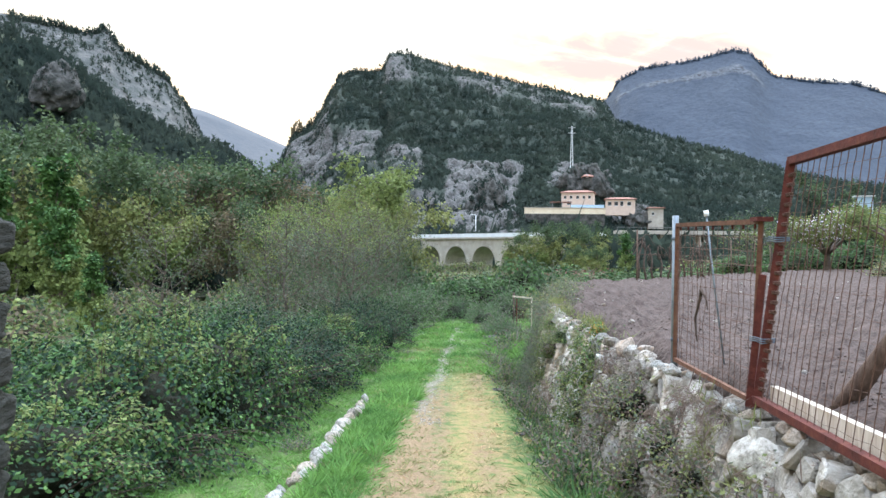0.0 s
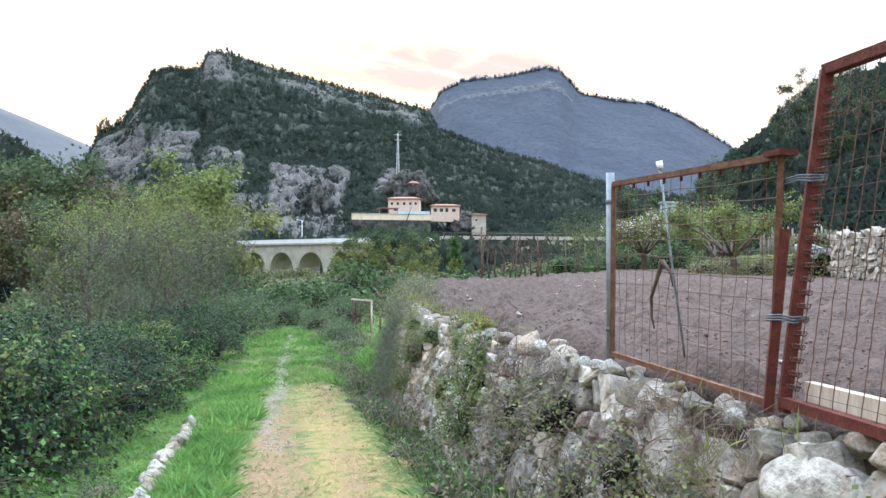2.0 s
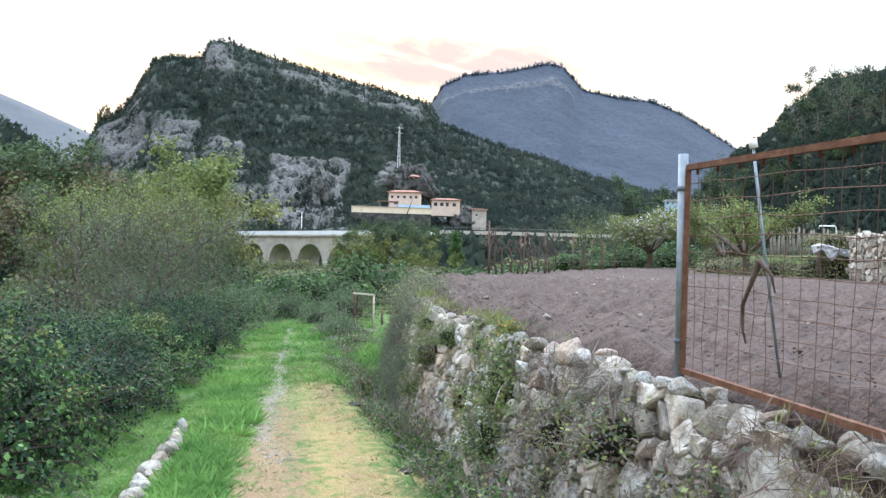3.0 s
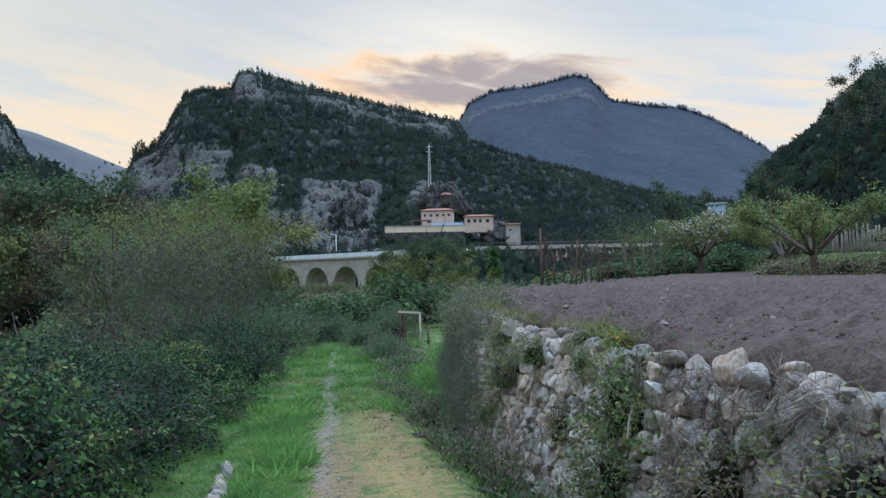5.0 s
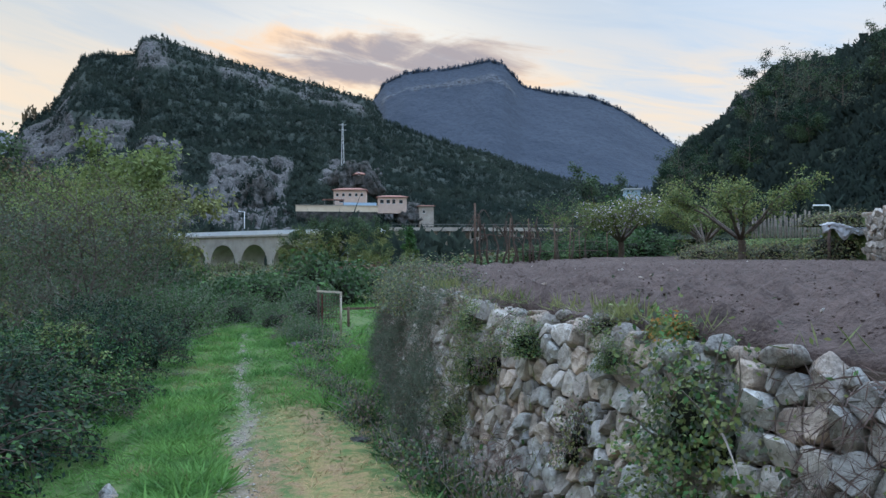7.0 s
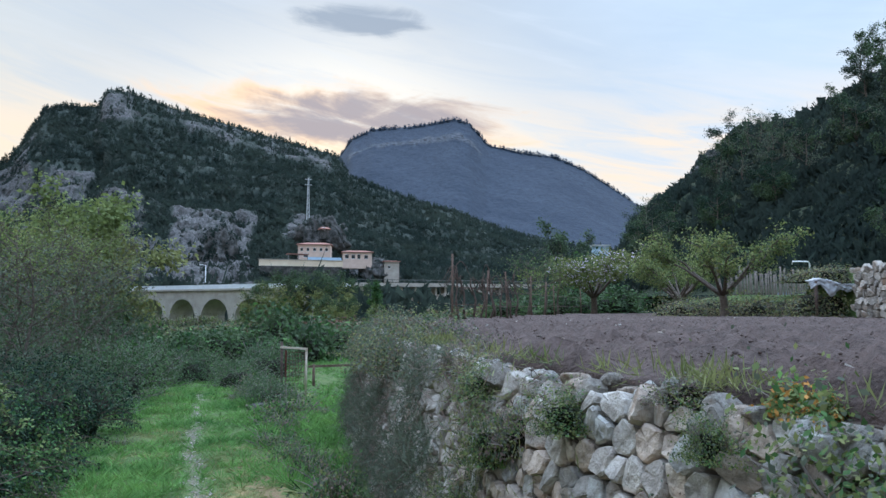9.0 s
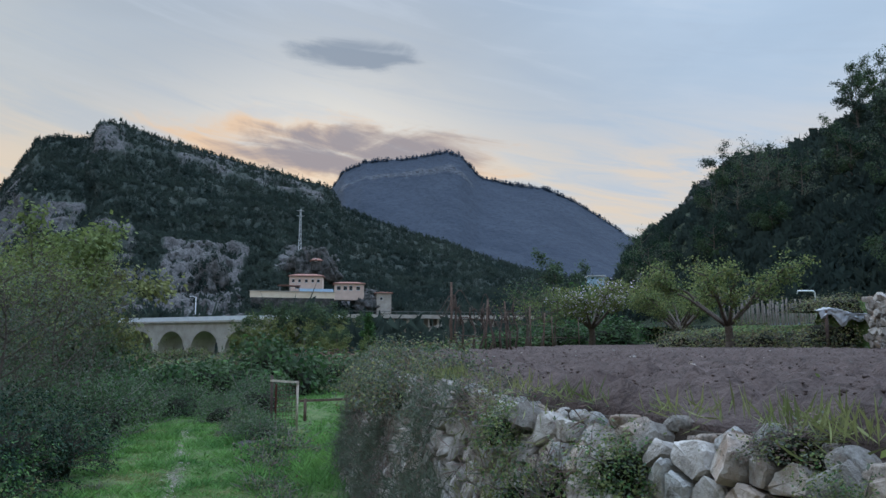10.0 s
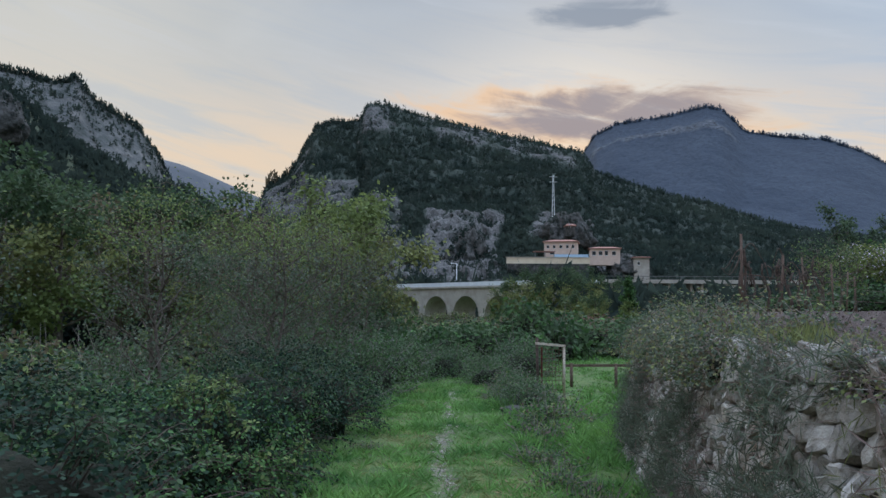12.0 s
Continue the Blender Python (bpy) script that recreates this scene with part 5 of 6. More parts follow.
for i in range(11):
    x = 7.4 + i * 0.42 + rng.uniform(-0.1, 0.1)
    y = 27.4 + i * 0.45 + rng.uniform(-0.3, 0.3)
    h = rng.uniform(1.1, 1.8)
    lean = rng.uniform(-0.35, 0.25)
    vn = thing("vine", "gnarled leafless grapevine tied to a stake at the field edge", "vine", group="grapevines")
    t = np.linspace(0, 1, 7)
    rod("stem", np.column_stack([x + lean * t + 0.05 * np.sin(t * 9 + i), y + 0.05 * np.cos(t * 8), 0.55 + h * t]), 0.045 * (1 - 0.5 * t), "vine", vn)
    for s in range(3):
        dx = rng.uniform(-0.7, 0.7)
        z0 = 0.55 + h * rng.uniform(0.6, 0.98)
        rod("cane", np.column_stack([x + lean * 0.8 + dx * t, y + 0.02 * t, z0 + 0.25 * np.sin(t * 4 + s)]), 0.02 * (1 - 0.6 * t), "vine", vn, sides=5)
for i, (x, y, h) in enumerate(((7.2, 27.0, 1.9), (9.3, 29.5, 1.6), (11.2, 31.8, 1.7), (13.6, 34.6, 1.7), (16.0, 38.0, 1.6), (18.5, 41.5, 1.6), (22.8, 46.0, 1.6))):
    st = thing("stake", "thin wooden stake at the field edge", "stake", group="stakes")
    rod("pole", [(x, y, 0.3), (x + 0.12 * math.sin(i * 2.0), y, 0.6 + h)], 0.03, "log", st)
fence_wires = thing("wire_fence", "slack wire fence along the far field edge", "fence")
for z in (1.1, 1.6):
    rod("wire", [(7.2, 27.0, z), (11.2, 31.8, z - 0.05), (16.0, 38.0, z), (22.8, 46.0, z)], 0.008, "wire", fence_wires, sides=4)

lamp = thing("bent_pipe", "white bent pipe standing on the terrace edge", "pipe")
rod("tube", [(25.0, 31.4, 1.6), (25.0, 31.4, 2.9), (24.95, 31.42, 2.97), (24.3, 31.6, 2.97), (24.25, 31.6, 2.85)], 0.03, "steel", lamp)
bag = thing("plastic_sheet", "crumpled white plastic sheet draped over the terrace wall's end", "sheet")
U, W, F = grid(np.linspace(0, 1, 46), np.linspace(0, 1, 34))
fold = lumps(np.column_stack([U * 5, W * 2.2, 0 * U]), 91, 2.4) + 0.5 * lumps(np.column_stack([U * 14, W * 5, 0 * U]), 92, 2.0)
hang = np.clip((W - 0.45) / 0.55, 0, 1) * (0.3 + 0.5 * np.sin(U * 3.0 + 0.2) ** 3 + 0.16 * np.sin(U * 15 + 1))
top = np.clip(0.45 - W, 0, 1)
p = np.column_stack([(U - 0.5) * (1.75 - 0.35 * hang), top * 1.5 - 0.1 - 0.12 * hang + 0.07 * fold, -0.95 * hang + 0.14 * np.sin(U * 5 + 0.6) + 0.06 * fold - 0.2 * np.abs(U - 0.5)])
sheet = part("sheet", mesh_of("sheet", p * np.array([0.8, 0.9, 0.62]), F, True), "plastic", bag, m=pose(20.0, 25.9, 1.92, 0, 0, -38))
sheet.modifiers.new("thickness", "SOLIDIFY").thickness = 0.006
rod("post", [(19.55, 26.1, 0.5), (19.55, 26.1, 1.9)], 0.05, "vine", bag)
shed = thing("shed", "small pale blue-white shed above the orchard", "shed")
shed.matrix_basis = pose(41.4, 74.0, 2.9, 0, 0, -20)
part("wall", Geo().box((0, 0, 0), (1.5, 1.5, 4.6)).mesh("wall"), "blue", shed)
part("roof", Geo().box((-0.15, -0.15, 4.604), (1.65, 1.65, 4.72)).mesh("roof"), "steel", shed)
reed = thing("reed_screen", "grey upright reed and plank screen behind the orchard", "fence")
for i in range(34):
    x, y = 27.0 + i * 0.16, 38.5 - i * 0.02
    rod("reed", [(x, y, 1.0), (x + rng.uniform(-0.1, 0.1), y, 3.0 + rng.uniform(-0.3, 0.3))], 0.05, "twig", reed, sides=5)
# pale stones lying on the soil
for i in range(90):
    y = rng.uniform(4, 27)
    x = float(far_edge_x(np.array(y))) + 0.4 + rng.random() ** 1.5 * 13
    s = rng.uniform(0.03, 0.09)
    tagged(part("field_stone", BOULDERS[i % 7], "stone", m=pose(x, y, 0.665 + s * 0.2, 0, 0, i * 40) @ Matrix.Diagonal((s, s, s, 1))), "small pale stone lying on the ploughed soil", "stone", "field stones")

# clods and crumbs of turned earth
r4 = np.random.default_rng(44)
nc = 30000
cy = r4.uniform(3, 40, nc)
cx = far_edge_x(cy) + 0.25 + r4.random(nc) ** 1.6 * 18
ok = cx < np.interp(cy, ty, tx) - 0.3
cx, cy = cx[ok], cy[ok]
nc = len(cx)
octa = np.array([(1, 0, 0), (0, 1, 0), (-1, 0, 0), (0, -1, 0), (0, 0, 1), (0, 0, -1)], float)
of = np.array([(0, 1, 4), (1, 2, 4), (2, 3, 4), (3, 0, 4), (1, 0, 5), (2, 1, 5), (3, 2, 5), (0, 3, 5)])
cv = (octa[None] * (1 + 0.35 * r4.normal(size=(nc, 6, 1))) + 0.25 * r4.normal(size=(nc, 6, 3))) * (0.006 + 0.013 * r4.random(nc) ** 2)[:, None, None]
cv[:, :, 2] *= 0.6
cv += np.column_stack([cx, cy, field_z(cx, cy) + 0.004])[:, None]
tagged(part("soil_clods", mesh_of("soil_clods", cv.reshape(-1, 3), (of[None] + 6 * np.arange(nc)[:, None, None]).reshape(-1, 3)), "clods"), "loose clods of reddish-brown earth on the field", "soil", kind="stuff")

# loose grey pebbles along the worn track
ng = 1800
gy = r4.uniform(10.5, 32, ng)
gx = path_x(gy) + 0.07 * np.sin(gy * 0.8) + 0.05 * np.sin(gy * 2.3 + 1) + r4.normal(size=ng) * 0.11
gv = (octa[None] * (1 + 0.3 * r4.normal(size=(ng, 6, 1)))) * (0.006 + 0.017 * r4.random(ng) ** 2)[:, None, None] * np.array([1, 1, 0.55])
gv += np.column_stack([gx, gy, land_z(gx, gy) + 0.005])[:, None]
tagged(part("pebbles", mesh_of("pebbles", gv.reshape(-1, 3), (of[None] + 6 * np.arange(ng)[:, None, None]).reshape(-1, 3)), "stone_far"), "loose grey pebbles on the footpath", "gravel", kind="stuff")

# ---------------------------------------------------------------- bushes along the path
def lz(x, y):
    return float(land_z(np.array(float(x)), np.array(float(y))))


def row(proto, rows, label, category, group=""):
    place(proto, [(x, y, lz(x, y) - 0.05 if z is None else z, t, s, h) for x, y, z, t, s, h in rows], label, category, group)


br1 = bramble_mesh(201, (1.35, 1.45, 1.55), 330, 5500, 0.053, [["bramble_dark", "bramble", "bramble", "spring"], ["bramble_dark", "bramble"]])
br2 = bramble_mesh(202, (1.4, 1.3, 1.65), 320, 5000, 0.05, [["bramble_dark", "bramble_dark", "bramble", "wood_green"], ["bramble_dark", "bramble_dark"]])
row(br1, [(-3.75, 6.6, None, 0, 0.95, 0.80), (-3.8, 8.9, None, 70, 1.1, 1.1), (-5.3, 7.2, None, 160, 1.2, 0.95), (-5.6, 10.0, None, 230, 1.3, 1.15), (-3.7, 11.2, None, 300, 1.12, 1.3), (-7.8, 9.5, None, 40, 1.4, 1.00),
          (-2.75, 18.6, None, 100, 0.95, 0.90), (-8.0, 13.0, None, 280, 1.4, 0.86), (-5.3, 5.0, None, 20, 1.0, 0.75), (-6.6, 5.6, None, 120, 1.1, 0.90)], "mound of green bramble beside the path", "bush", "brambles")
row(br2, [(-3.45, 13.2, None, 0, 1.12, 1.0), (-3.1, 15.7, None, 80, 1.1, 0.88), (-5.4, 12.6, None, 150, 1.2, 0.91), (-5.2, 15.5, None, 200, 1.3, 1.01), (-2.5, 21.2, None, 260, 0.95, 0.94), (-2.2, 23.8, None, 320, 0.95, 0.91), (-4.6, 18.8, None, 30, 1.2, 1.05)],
    "dark bramble mound with dry brown stems", "bush", "brambles")
sh1 = bush_mesh(203, (1.2, 1.2, 1.35), 5600, 0.07, ["olive", "wood_green", "bramble", "wood_green"], 45, twig_len=0.6, core=0.6, name="scrub")
row(sh1, [(-4.4, 21.5, None, 0, 1.2, 1.02), (-3.6, 25.5, None, 60, 1.2, 1.02), (-2.0, 27.5, None, 130, 1.0, 0.78), (-5.6, 25, None, 200, 1.4, 1.09), (-1.6, 31, None, 280, 1.05, 1.14), (-3.4, 31, None, 330, 1.3, 1.52), (-5.0, 36, None, 20, 1.5, 1.61)] + [(-7.5, 19, None, 90, 1.4, 1.02),
          (-9, 24, None, 170, 1.5, 1.09), (-1.0, 35.5, None, 240, 1.1, 1.14), (-8.5, 31, None, 310, 1.6, 1.61), (-12, 20, None, 10, 1.4, 0.61), (-12.5, 27, None, 100, 1.5, 0.68), (2.35, 27.8, None, 50, 0.6, 0.5), (2.5, 29.6, None, 150, 0.6, 0.55), (2.2, 34.5, None, 210, 0.8, 0.7), (0.9, 37.5, None, 20, 1.0, 0.9), (3.6, 38.5, None, 290, 1.2, 1.0)], "tangled grey-green scrub with bare twigs", "bush", "scrub")
gs = bush_mesh(204, (1.3, 1.3, 1.3), 3200, 0.15, ["wood_green", "bramble", "wood_green"], 10, name="shrub")
row(gs, [(1.9, 45, None, 0, 1.3, 1.35), (0.2, 43, None, 50, 1.3, 1.35), (3.9, 46.5, None, 110, 1.5, 1.35), (6.0, 50, None, 160, 1.9, 2.30), (-1.2, 41, None, 220, 1.4, 1.35), (2.0, 54, None, 280, 2.0, 1.35), (9.0, 55, None, 330, 2.2, 1.56), (-2, 50, None, 10, 1.8, 1.35),
         (12.5, 52, None, 60, 2.0, 1.43), (15, 60, None, 130, 2.4, 1.69), (18.5, 63, None, 200, 2.6, 1.69)] + [(5, 64, None, 260, 2.5, 1.35), (22, 70, None, 320, 2.8, 1.82), (11, 72, None, 30, 2.8, 1.95), (28, 80, None, 90, 3.0, 1.95), (-3.5, 60, None, 150, 2.2, 2.80), (27, 60, 0.3, 90, 1.8, 1.35), (33, 62, 0.5, 150, 2.0, 1.23), (36.5, 68, 1.6, 40, 2.4, 2.6), (39.0, 70, 1.9, 140, 2.2, 3.2), (30, 54, 0.5, 10, 1.8, 1.5), (25.5, 52.5, 0.4, 75, 1.6, 1.2), (22.5, 55, 0.2, 210, 1.5, 0.98), (38, 60, 1.0, 20, 2.0, 1.17)],
    "dense green shrub at the end of the meadow", "bush", "shrubs")
rs = bush_mesh(205, (1.3, 1.3, 1.4), 4200, 0.13, ["rusty_leaf", "ochre", "wood_green"], 12, name="shrub")
row(rs, [(7.2, 58, None, 0, 1.9, 1.50), (10.5, 63, None, 90, 2.1, 1.50), (5.6, 55, None, 200, 1.2, 1.50), (14.0, 68, None, 300, 2.2, 1.50)], "rust-brown and green shrub", "bush", "rusty shrubs")

# growth on and over the wall
wb = bush_mesh(206, (0.55, 0.8, 0.75), 5600, 0.046, ["olive", "grass_mix", "olive", "ochre", "wood_green"], 22, twig_len=0.25, core=0.45, name="wall_shrub", lump=0.42, loose=0.24)
row(wb, [(2.7, 15.7, 0.25, 0, 0.78, 0.72), (2.8, 17.0, 0.2, 60, 0.86, 0.78), (3.05, 18.4, 0.2, 140, 0.92, 0.8), (3.35, 19.8, 0.2, 200, 0.95, 0.78), (3.7, 21.2, 0.2, 280, 0.9, 0.76), (4.0, 22.7, 0.15, 330, 0.95, 0.76), (2.6, 14.5, 0.3, 100, 0.45, 0.45)],
    "grey-green shrub overhanging the stone wall", "bush", "wall shrubs")
iv = bush_mesh(207, (0.3, 0.5, 0.5), 5200, 0.036, ["grass_mix", "spring", "olive", "bramble"], 20, twig_len=0.25, core=0.5, name="wall_plant", lump=0.5, loose=0.3)
row(iv, [(2.12, 9.75, 0.0, 0, 0.95, 1.03), (2.0, 9.6, -0.5, 40, 0.9, 0.81), (2.1, 11.9, 0.25, 90, 0.55, 0.45), (2.15, 13.4, 0.3, 150, 0.6, 0.45), (1.95, 13.3, -0.65, 200, 0.6, 0.54), (2.2, 8.0, 0.2, 250, 0.4, 0.41), (2.1, 10.6, 0.3, 20, 0.35, 0.36), (2.0, 12.8, -0.1, 70, 0.5, 0.63)],
    "green creeping plant growing from the wall joints", "plant", "wall plants")
fp = bush_mesh(212, (0.2, 0.2, 0.2), 900, 0.06, ["spring", "grass", "grass_mix", "spring", "orange_leaf"], 6, twig_len=0.1, core=0.4, name="wall_top_plant", lump=0.3, loose=0.15)
row(fp, [(2.3, 10.35, 0.52, 0, 0.55, 0.6), (2.3, 10.2, 0.52, 120, 0.4, 0.5)], "leafy plant with orange and yellow leaves on the wall", "plant", "wall top plants")
ds = bush_mesh(208, (0.3, 0.5, 0.42), 1500, 0.05, ["dry", "grass_mix", "olive"], 70, twig_len=0.2, core=0.5, name="dry_shrub", lump=0.45, loose=0.25)
row(ds, [(2.0, 6.2, -0.05, 0, 0.72, 0.75), (2.02, 7.3, 0.1, 60, 0.72, 0.68), (1.95, 6.9, -0.4, 120, 0.72, 0.75), (1.95, 5.4, -0.1, 180, 0.64, 0.68), (2.05, 8.3, -0.1, 240, 0.64, 0.60), (2.0, 8.1, -0.45, 20, 0.72, 0.68), (2.1, 12.6, 0.0, 80, 0.48, 0.68), (2.3, 14.2, 0.4, 160, 0.64, 0.45), (2.0, 4.4, -0.05, 220, 0.72, 0.68), (1.98, 10.9, -0.3, 300, 0.44, 0.60), (2.25, 11.0, 0.5, 30, 0.40, 0.26)],
    "dry grey tangle of dead twigs on the wall", "bush", "dry shrubs")
dw = bush_mesh(209, (0.4, 0.7, 0.34), 2400, 0.05, ["olive", "grass_mix", "bramble", "dry", "wood_green"], 40, twig_len=0.25, core=0.3, name="weed_clump", lump=0.5, loose=0.28)
row(dw, [(1.55, y, None, i * 77, 0.6 + 0.35 * ((i * 7) % 5) / 5, 0.75 + 0.6 * ((i * 3) % 4) / 4) for i, y in enumerate((6.2, 7.3, 8.4, 9.4, 10.5, 11.5, 12.6, 13.7, 14.9, 16.2, 17.6, 19.2, 20.8))] +
    [(2.0, 23.5, None, 30, 1.2, 1.2), (2.6, 25.5, None, 90, 1.4, 1.2), (2.9, 28.5, None, 160, 1.4, 1.3), (2.6, 32, None, 200, 1.5, 1.4), (2.2, 30, None, 250, 1.1, 1.0), (-1.75, 9.8, None, 10, 0.6, 0.5), (-1.5, 18, None, 200, 0.6, 0.6), (-0.9, 22, None, 100, 0.5, 0.5)],
    "clump of dark weeds and low growth by the path", "weeds", "weeds")

bk = bush_mesh(211, (0.9, 1.1, 0.75), 2600, 0.1, ["ochre", "grass_mix", "olive"], 30, twig_len=0.3, name="bank_weeds", lump=0.4, loose=0.25)
place(bk, [(20.3 + 0.28 * i, 27.6 + 1.15 * i, 0.6, 67 * i, 1.0, 0.7 + 0.12 * (i % 3)) for i in range(9)] + [(19.8, 26.5, 0.6, 30, 0.8, 0.6), (20.3, 26.7, 0.8, 200, 0.9, 0.9), (20.6, 26.2, 1.9, 90, 0.6, 0.5), (21.4, 27.3, 2.0, 10, 0.8, 0.5), (21.9, 28.6, 2.0, 150, 0.9, 0.5)], "rough ochre grass and weeds on the bank", "weeds", "bank weeds")

# ---------------------------------------------------------------- trees of the valley
pop = tree_mesh(301, 9.8, 3.4, 0.22, 6400, 0.3, ["yellow", "yellow", "spring"], 14, 0.15, "willow_tree", 8)
place(pop, [(-4.6, 62, -2.6, 0, 1.08), (-6.6, 64, -2.6, 120, 0.95)], "yellow-green willow tree coming into leaf", "tree", "willows")
bare = tree_mesh(302, 6.5, 2.0, 0.09, 2600, 0.085, ["olive", "wood_green", "olive", "spring"], 18, 0.12, "bare_tree", 12)
place(bare, [(-3.4, 40, -2.4, 0, 1.05), (-4.6, 43, -2.5, 90, 1.1), (-5.9, 37, -2.5, 150, 1.0), (-7.4, 42, -2.6, 210, 1.05), (-9, 46, -2.8, 280, 1.1), (-3.9, 29, -1.9, 330, 0.8), (-2.6, 47, -2.5, 45, 0.95), (-3.0, 26, -1.8, 20, 0.66), (-4.9, 24.5, -1.9, 110, 0.7), (-6.6, 28, -2.1, 250, 0.8), (-2.7, 32.5, -2.0, 170, 0.75), (-8.4, 23, -2.1, 60, 0.75)], "thin grey-stemmed tree with sparse young leaves", "tree", "bare trees")
br = tree_mesh(303, 10, 3.6, 0.26, 6500, 0.26, ["ochre", "spring", "ochre", "wood_green"], 14, 0.18, "valley_tree", 6)
place(br, [(-15, 66, -3, 0, 1.15), (-19, 70, -3, 70, 1.25), (-12, 72, -3, 150, 1.08), (-23, 66, -3.2, 220, 1.25), (-10, 76, -3, 290, 0.9), (-8, 80, -3, 20, 0.9), (-17, 60, -3, 110, 0.85)], "ochre-brown tree in early leaf in the valley", "tree", "ochre trees")
gr = tree_mesh(304, 9, 3.0, 0.24, 6000, 0.26, ["spring", "yellow", "wood_green"], 14, 0.15, "valley_tree", 6)
place(gr, [(-27, 58, -3.2, 0, 1.35), (-33, 62, -3.3, 60, 1.55), (-30, 52, -3.3, 130, 1.3), (-38, 66, -3.4, 200, 1.7), (-22, 56, -3, 260, 1.15), (-36, 54, -3.4, 320, 1.5), (-43, 60, -3.5, 40, 1.7), (-26, 74, -3, 100, 1.4), (-12.5, 55, -3, 180, 0.75), (15.0, 112, -2.7, 0, 0.88), (18.5, 118, -2.7, 90, 0.9), (21.5, 112, -2.7, 210, 0.88), (24.5, 120, -2.7, 300, 0.92), (12.2, 118, -2.8, 30, 0.75), (28, 120, -2.8, 150, 0.8), (16, 90, -2.5, 60, 0.5), (20, 95, -2.5, 130, 0.5)],
      "green broadleaf tree in the valley", "tree", "green trees")
co = tree_mesh(305, 9, 1.5, 0.18, 4200, 0.26, ["spring", "bramble"], 18, 0.08, "poplar_tree", 7, conical=0.7)
place(co, [(-24, 46, -3.3, 0, 1.2), (-28.5, 47, -3.4, 80, 1.15), (-21, 41, -3.2, 150, 0.8), (22.5, 90, -2.5, 230, 0.75), (-33, 45, -3.4, 300, 1.0), (-15.5, 33, -3, 60, 0.5)], "slender fresh green poplar", "tree", "poplars")
bs = bush_mesh(210, (2.0, 2.0, 1.6), 2800, 0.23, ["ochre", "wood_green", "spring"], 50, twig_len=0.7, name="valley_shrub")
row(bs, [(-13, 36, None, 0, 1.1, 1.20), (-17, 42, None, 60, 1.2, 1.40), (-21, 36, None, 120, 1.3, 1.30), (-26, 40, None, 190, 1.4, 1.40), (-16, 28, None, 240, 1.1, 1.00), (-19, 22, None, 300, 1.2, 1.00), (-12, 47, None, 20, 1.3, 1.60), (-9, 54, None, 80, 1.4, 1.70), (-32, 38, None, 150, 1.6, 1.40)] + [(-7, 70, None, 200, 1.8, 2.00), (-2, 75, None, 260, 1.9, 1.1), (2.5, 85, None, 330, 2.0, 1.1), (-13, 15, None, 40, 1.1, 0.90), (-17, 13, None, 140, 1.2, 0.90), (8, 100, None, 10, 2.2, 1.1), (-6, 100, None, 70, 2.4, 2.40), (1, 115, None, 130, 2.4, 1.1), (16, 115, None, 190, 2.6, 2.60), (24, 120, None, 250, 2.6, 2.60), (34, 95, None, 310, 2.4, 2.20), (42, 105, None, 20, 2.6, 2.40), (50, 110, None, 80, 2.8, 2.60)] +
    [(P0.x + (P1.x - P0.x) * t - 8.5, P0.y + (P1.y - P0.y) * t - 6.5, -3.4, 61 * i, 1.5, 1.45 + 0.2 * (i % 3)) for i, t in enumerate(np.linspace(0.34, 0.96, 12))],
    "mixed ochre and green shrub on the valley floor", "bush", "valley shrubs")
vw = np.random.default_rng(88)
Bv, Rv = vw.uniform(-34, 32, 900), vw.uniform(110, 205, 900)
pv = np.column_stack([Rv * np.sin(np.radians(Bv)), 5 + Rv * np.cos(np.radians(Bv)), np.full(900, -3.4)])
side = (pv[:, 0] - P0.x) * (P1.y - P0.y) - (pv[:, 1] - P0.y) * (P1.x - P0.x)
clear = (np.abs(side) / Lb > 7) & ~((np.abs(Bv - 3) < 5) & (side / Lb > 0) & (Rv < 175))
tb = vw.uniform(0, 1, 170)
pb = np.column_stack([P0.x + (P1.x - P0.x) * tb + 8 + vw.uniform(0, 9, 170), P0.y + (P1.y - P0.y) * tb + 9 + vw.uniform(0, 12, 170), np.full(170, -3.0)])
woods("bridge_thicket", "far_wood", "dark thicket behind the stone bridge", pb, 2.8, 1.4, 90, 0.5, FINE)
woods("valley_woods", "far_wood", "dark green thickets on the valley floor", pv[clear], 2.8, 1.2, 89, 0.5, FINE)

# trees on the right-hand slope
def slope_spots(n, seed, b, t, s0, s1):
    r2 = np.random.default_rng(seed)
    p = hill_points(r2.uniform(*b, n), r2.uniform(*t, n), *RIGHT)
    return [(float(x), float(y), float(z) - 0.3, float(r2.uniform(0, 360)), float(r2.uniform(s0, s1))) for x, y, z in p]


pn = tree_mesh(306, 8, 2.3, 0.2, 4200, 0.2, ["pine", "pine", "wood_green"], 10, 0.25, "pine_tree", 3)
place(pn, slope_spots(15, 401, (50, 66), (0.6, 1.0), 0.5, 0.85) + slope_spots(8, 408, (49, 66), (0.3, 0.75), 0.5, 0.85) + slope_spots(7, 402, (35, 41), (0.85, 1.0), 0.2, 0.3) + [(38.0, 75.5, 1.0, 10, 1.0), (46, 82, 1.5, 80, 0.9)], "dark pine tree on the steep slope", "tree", "slope pines")
sb = tree_mesh(307, 6.5, 2.4, 0.14, 700, 0.17, ["olive", "wood_green"], 9, 0.15, "slope_tree", 4)
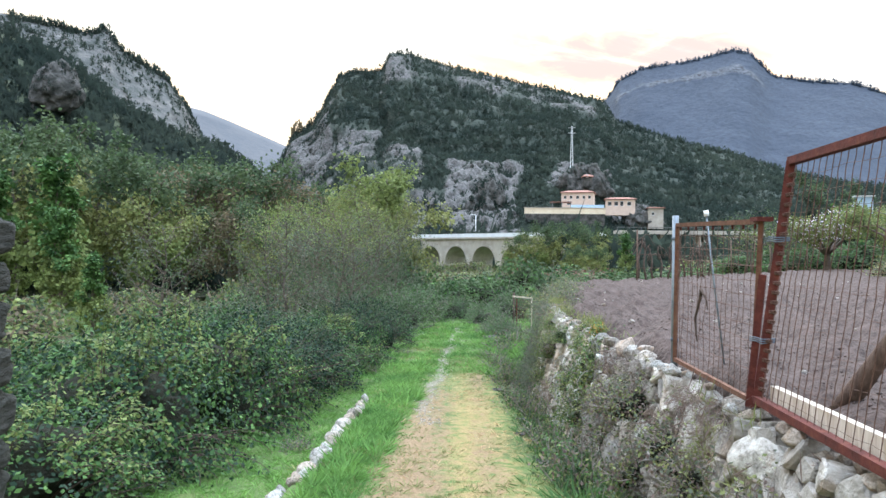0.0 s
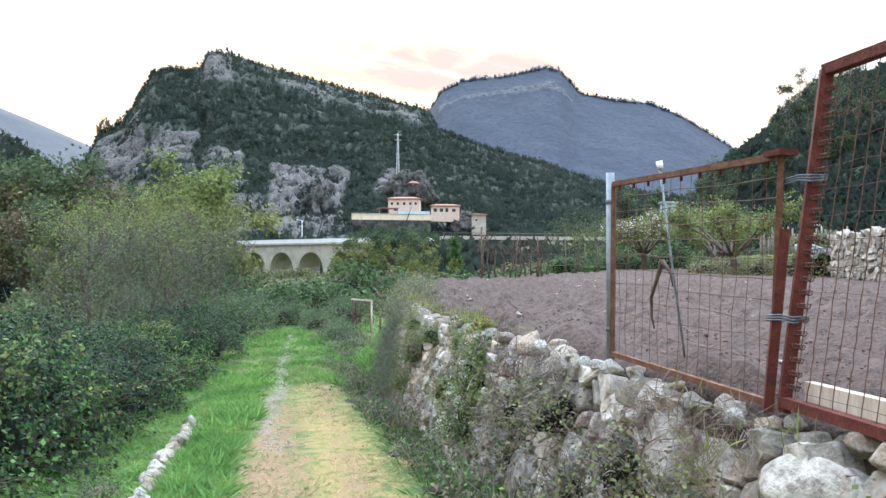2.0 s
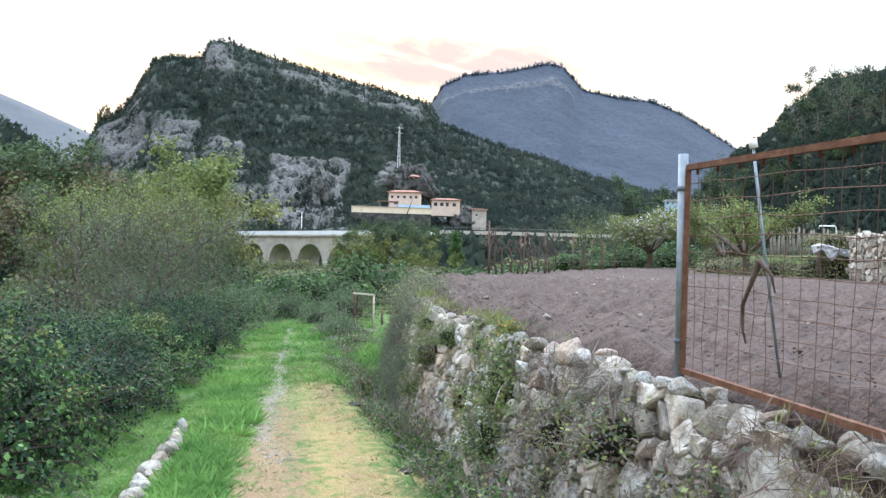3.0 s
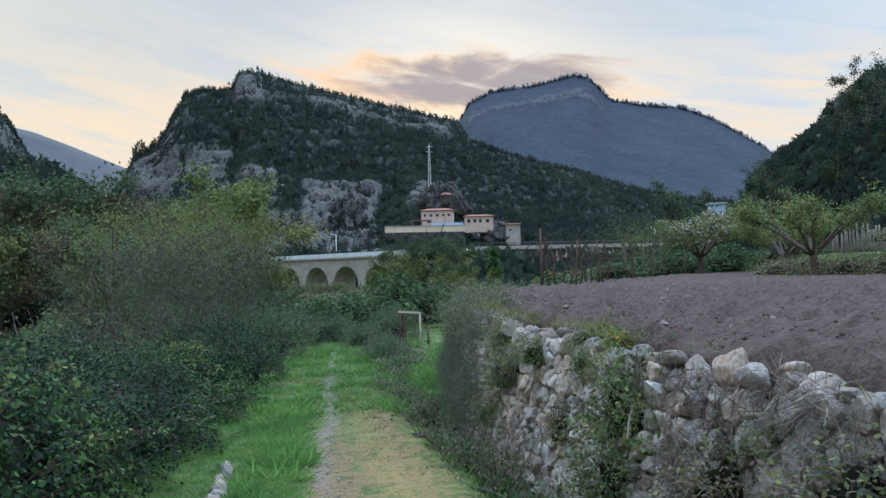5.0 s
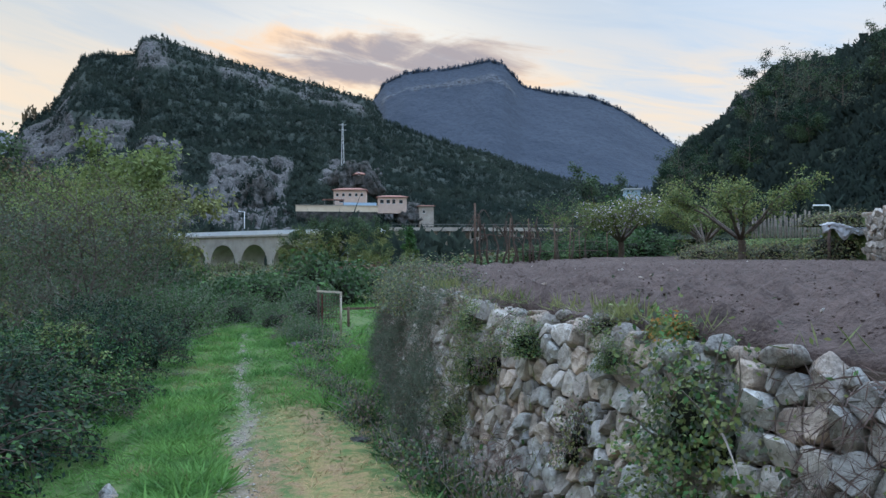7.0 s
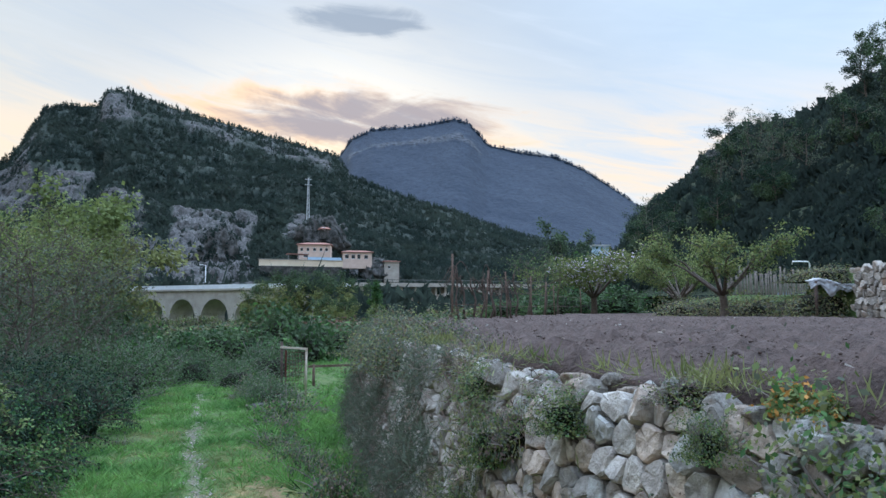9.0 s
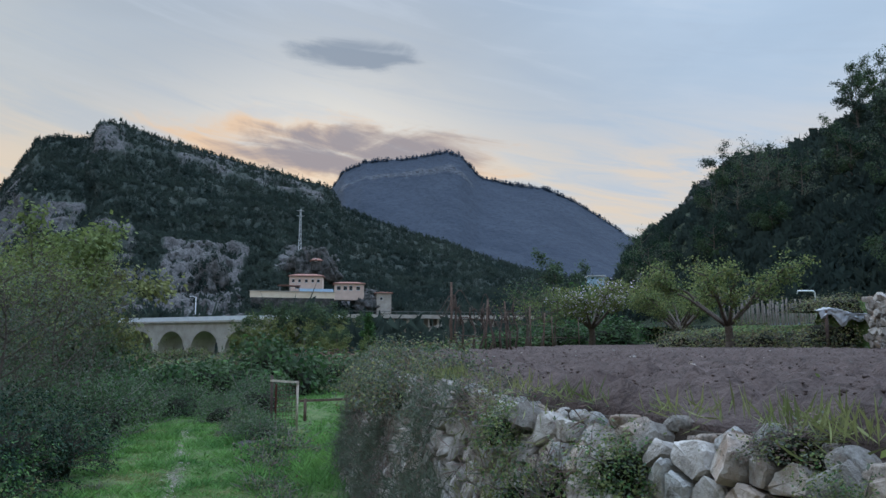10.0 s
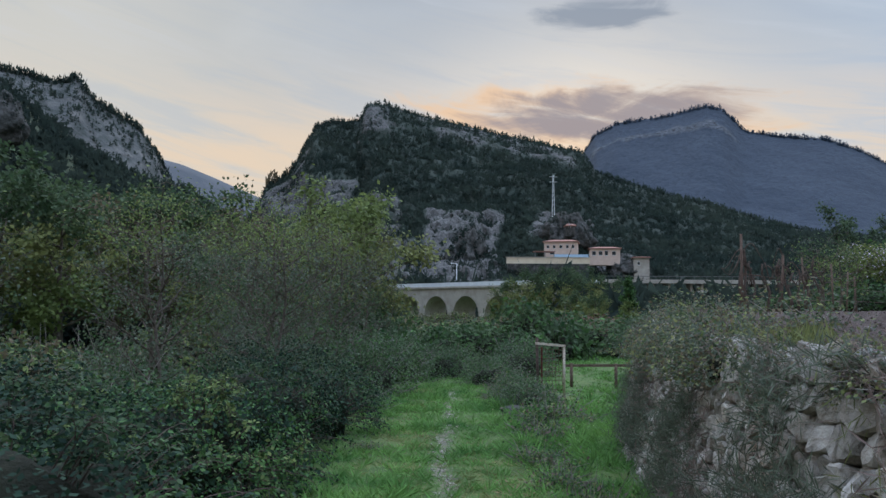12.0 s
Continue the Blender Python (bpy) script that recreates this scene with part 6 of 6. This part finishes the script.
place(sb, slope_spots(20, 403, (36, 66), (0.03, 0.6), 0.55, 0.85) + slope_spots(6, 404, (42, 48), (0.95, 1.0), 0.2, 0.3), "leafless grey tree on the dark slope", "tree", "bare slope trees")
gl = tree_mesh(308, 6, 2.4, 0.16, 4500, 0.17, ["wood_green", "bramble_dark"], 9, 0.12, "slope_tree", 3)
place(gl, slope_spots(22, 405, (35, 66), (0.05, 0.55), 0.5, 0.75), "dark green tree on the steep slope", "tree", "slope trees")

# ---------------------------------------------------------------- grass
def blades(name, mat, label, n, seed, y, o, size, width, up, power=1.0, right=False):
    r2 = np.random.default_rng(seed)
    # tufts: blades spread from common roots
    tufts = max(1, n // 26)
    which = r2.integers(0, tufts, n)
    fan = r2.normal(size=(n, 2)) * (0.018 + 0.3 * size * r2.random(tufts)[which][:, None])
    yy = (y[0] + (y[1] - y[0]) * r2.random(tufts) ** power)[which] + fan[:, 1]
    oo = (r2.uniform(*o, tufts) + r2.normal(size=tufts) * 0.13)[which] + fan[:, 0]
    tall = r2.uniform(0.55, 1.3, tufts)[which]
    patch = lumps(np.column_stack([oo * 1.2, yy * 0.7, np.zeros(n)]), seed, 1.6)
    keep = (patch + r2.normal(size=n) * 0.5 > -0.55) & ~((np.abs(path_x(yy) + oo + 1.2) < 0.14) & (yy < 13.6)) & ~((np.abs(oo + 0.05 + 0.06 * np.sin(yy)) < 0.12) & (yy > 12) & (r2.random(n) < 0.7))
    yy, oo, fan, tall = yy[keep], oo[keep], fan[keep], tall[keep]
    xx = path_x(yy) + oo
    p = np.column_stack([xx, yy, land_z(xx, yy) - 0.01])
    sz = size * (1 + 0.4 * patch[keep]) * tall
    splay = np.column_stack([fan / (0.25 * size), np.full(len(xx), 0.25 + 0.45 * up)])
    me = leaves(name, p, np.maximum(0.02, sz), r2, width, up, 0.9, along=splay)
    return tagged(part(name, me, mat), label, "grass", kind="stuff")


blades("lush_grass", "grass", "lush bright green grass beside the path", 66000, 501, (4, 20), (-1.05, -0.38), 0.095, 0.1, 1.6, 1.2)
blades("verge_grass", "grass", "green grass under the brambles", 46000, 502, (4, 20), (-2.6, -1.1), 0.09, 0.08, 1.6, 1.2)
blades("far_grass", "grass", "bright green meadow grass along the track", 60000, 503, (17, 40), (-1.9, 1.7), 0.13, 0.1, 2.0)
blades("short_grass", "grass_mix", "short trodden grass on the path", 80000, 504, (4, 26), (-0.5, 1.75), 0.06, 0.1, 1.0, 1.2)
blades("trodden_grass", "grass_mix", "short trodden grass at the start of the path", 16000, 511, (-5, 4.2), (-1.9, 1.4), 0.08, 0.1, 1.0)
blades("straw", "grass_dry", "dry yellow straw on the path", 34000, 505, (4, 17), (-0.1, 1.75), 0.075, 0.07, 0.25, 1.2)
blades("meadow_grass", "grass", "bright green grass in the meadow beyond the wall", 50000, 506, (24, 60), (1.2, 9.0), 0.16, 0.14, 2.0)
blades("tall_grass", "grass", "taller tufts of lush grass", 14000, 508, (4, 18), (-0.95, -0.45), 0.15, 0.08, 1.4, 1.2)
blades("mixed_grass", "grass_mix", "yellowish blades among the lush grass", 26000, 509, (4, 34), (-1.3, -0.3), 0.09, 0.08, 1.4, 1.1)
blades("ditch_grass", "bramble", "long green grass along the ditch", 12000, 507, (5, 24), (1.5, 1.95), 0.16, 0.07, 1.6)
blades("bank_grass", "grass", "rough green grass on the bank below the wall", 18000, 510, (17, 28), (1.2, 3.6), 0.2, 0.07, 1.6)


def wall_growth(name, mat, label, n, seed, size, y, thr, up, width=0.06, reach=0.05):
    """Thin dry or green growth hanging on the face of the wall."""
    r2 = np.random.default_rng(seed)
    yy = r2.uniform(*y, n)
    zz = r2.uniform(-1.1, 0.6, n)
    k = (lumps(np.column_stack([yy * 1.1, zz * 1.3, 0 * yy]), seed, 2.0) + r2.normal(size=n) * 0.25 > thr) & (zz > land_z(wall_x(yy) - 0.3, yy))
    yy, zz = yy[k], zz[k]
    p = np.column_stack([face_x(yy, zz) - 0.05 - np.abs(r2.normal(size=len(yy))) * reach, yy, zz])
    return tagged(part(name, leaves(name, p, size, r2, width, up, 0.9), mat), label, "grass", kind="stuff")


wall_growth("dry_wall_grass", "dry", "dry brown grass hanging on the stone wall", 30000, 601, 0.13, (4, 15.5), 0.95, -0.8)
wall_growth("dead_wall_twigs", "twig", "grey mat of dead grass and twigs hanging on the wall", 30000, 605, 0.16, (5.0, 9.0), 0.62, -0.5, 0.025)
wall_growth("brown_wall_grass", "dry", "brown dead grass hanging on the wall", 22000, 606, 0.13, (4.8, 9.0), 0.7, -0.9, 0.03)
wall_growth("green_wall_grass", "grass_mix", "green grass growing from the wall joints", 26000, 602, 0.12, (4, 15.5), 1.0, 0.6)
wall_growth("overgrown_wall_grass", "olive", "grey-green grass covering the old wall", 42000, 603, 0.13, (12.9, 23.3), 0.15, 0.6, 0.06, 0.13)
wall_growth("overgrown_dry_grass", "dry", "dry brown grass covering the old wall", 12000, 604, 0.13, (13.0, 23.3), 0.25, 0.0, 0.05, 0.12)
r3 = np.random.default_rng(9)
n = 9000
yy = r3.uniform(3, 23, n)
pp = np.column_stack([wall_x(yy) + 0.12 + r3.normal(size=n) * 0.09, yy, 0.58 + 0 * yy])
kp = lumps(pp * np.array([0, 1.0, 0]), 4, 2.2) + r3.normal(size=n) * 0.25 > 0.85
tagged(part("wall_top_grass", leaves("wall_top_grass", pp[kp], 0.14, r3, 0.07, 1.6, 0.7), "grass_mix"), "tufts of grass and weeds along the wall top", "grass", kind="stuff")
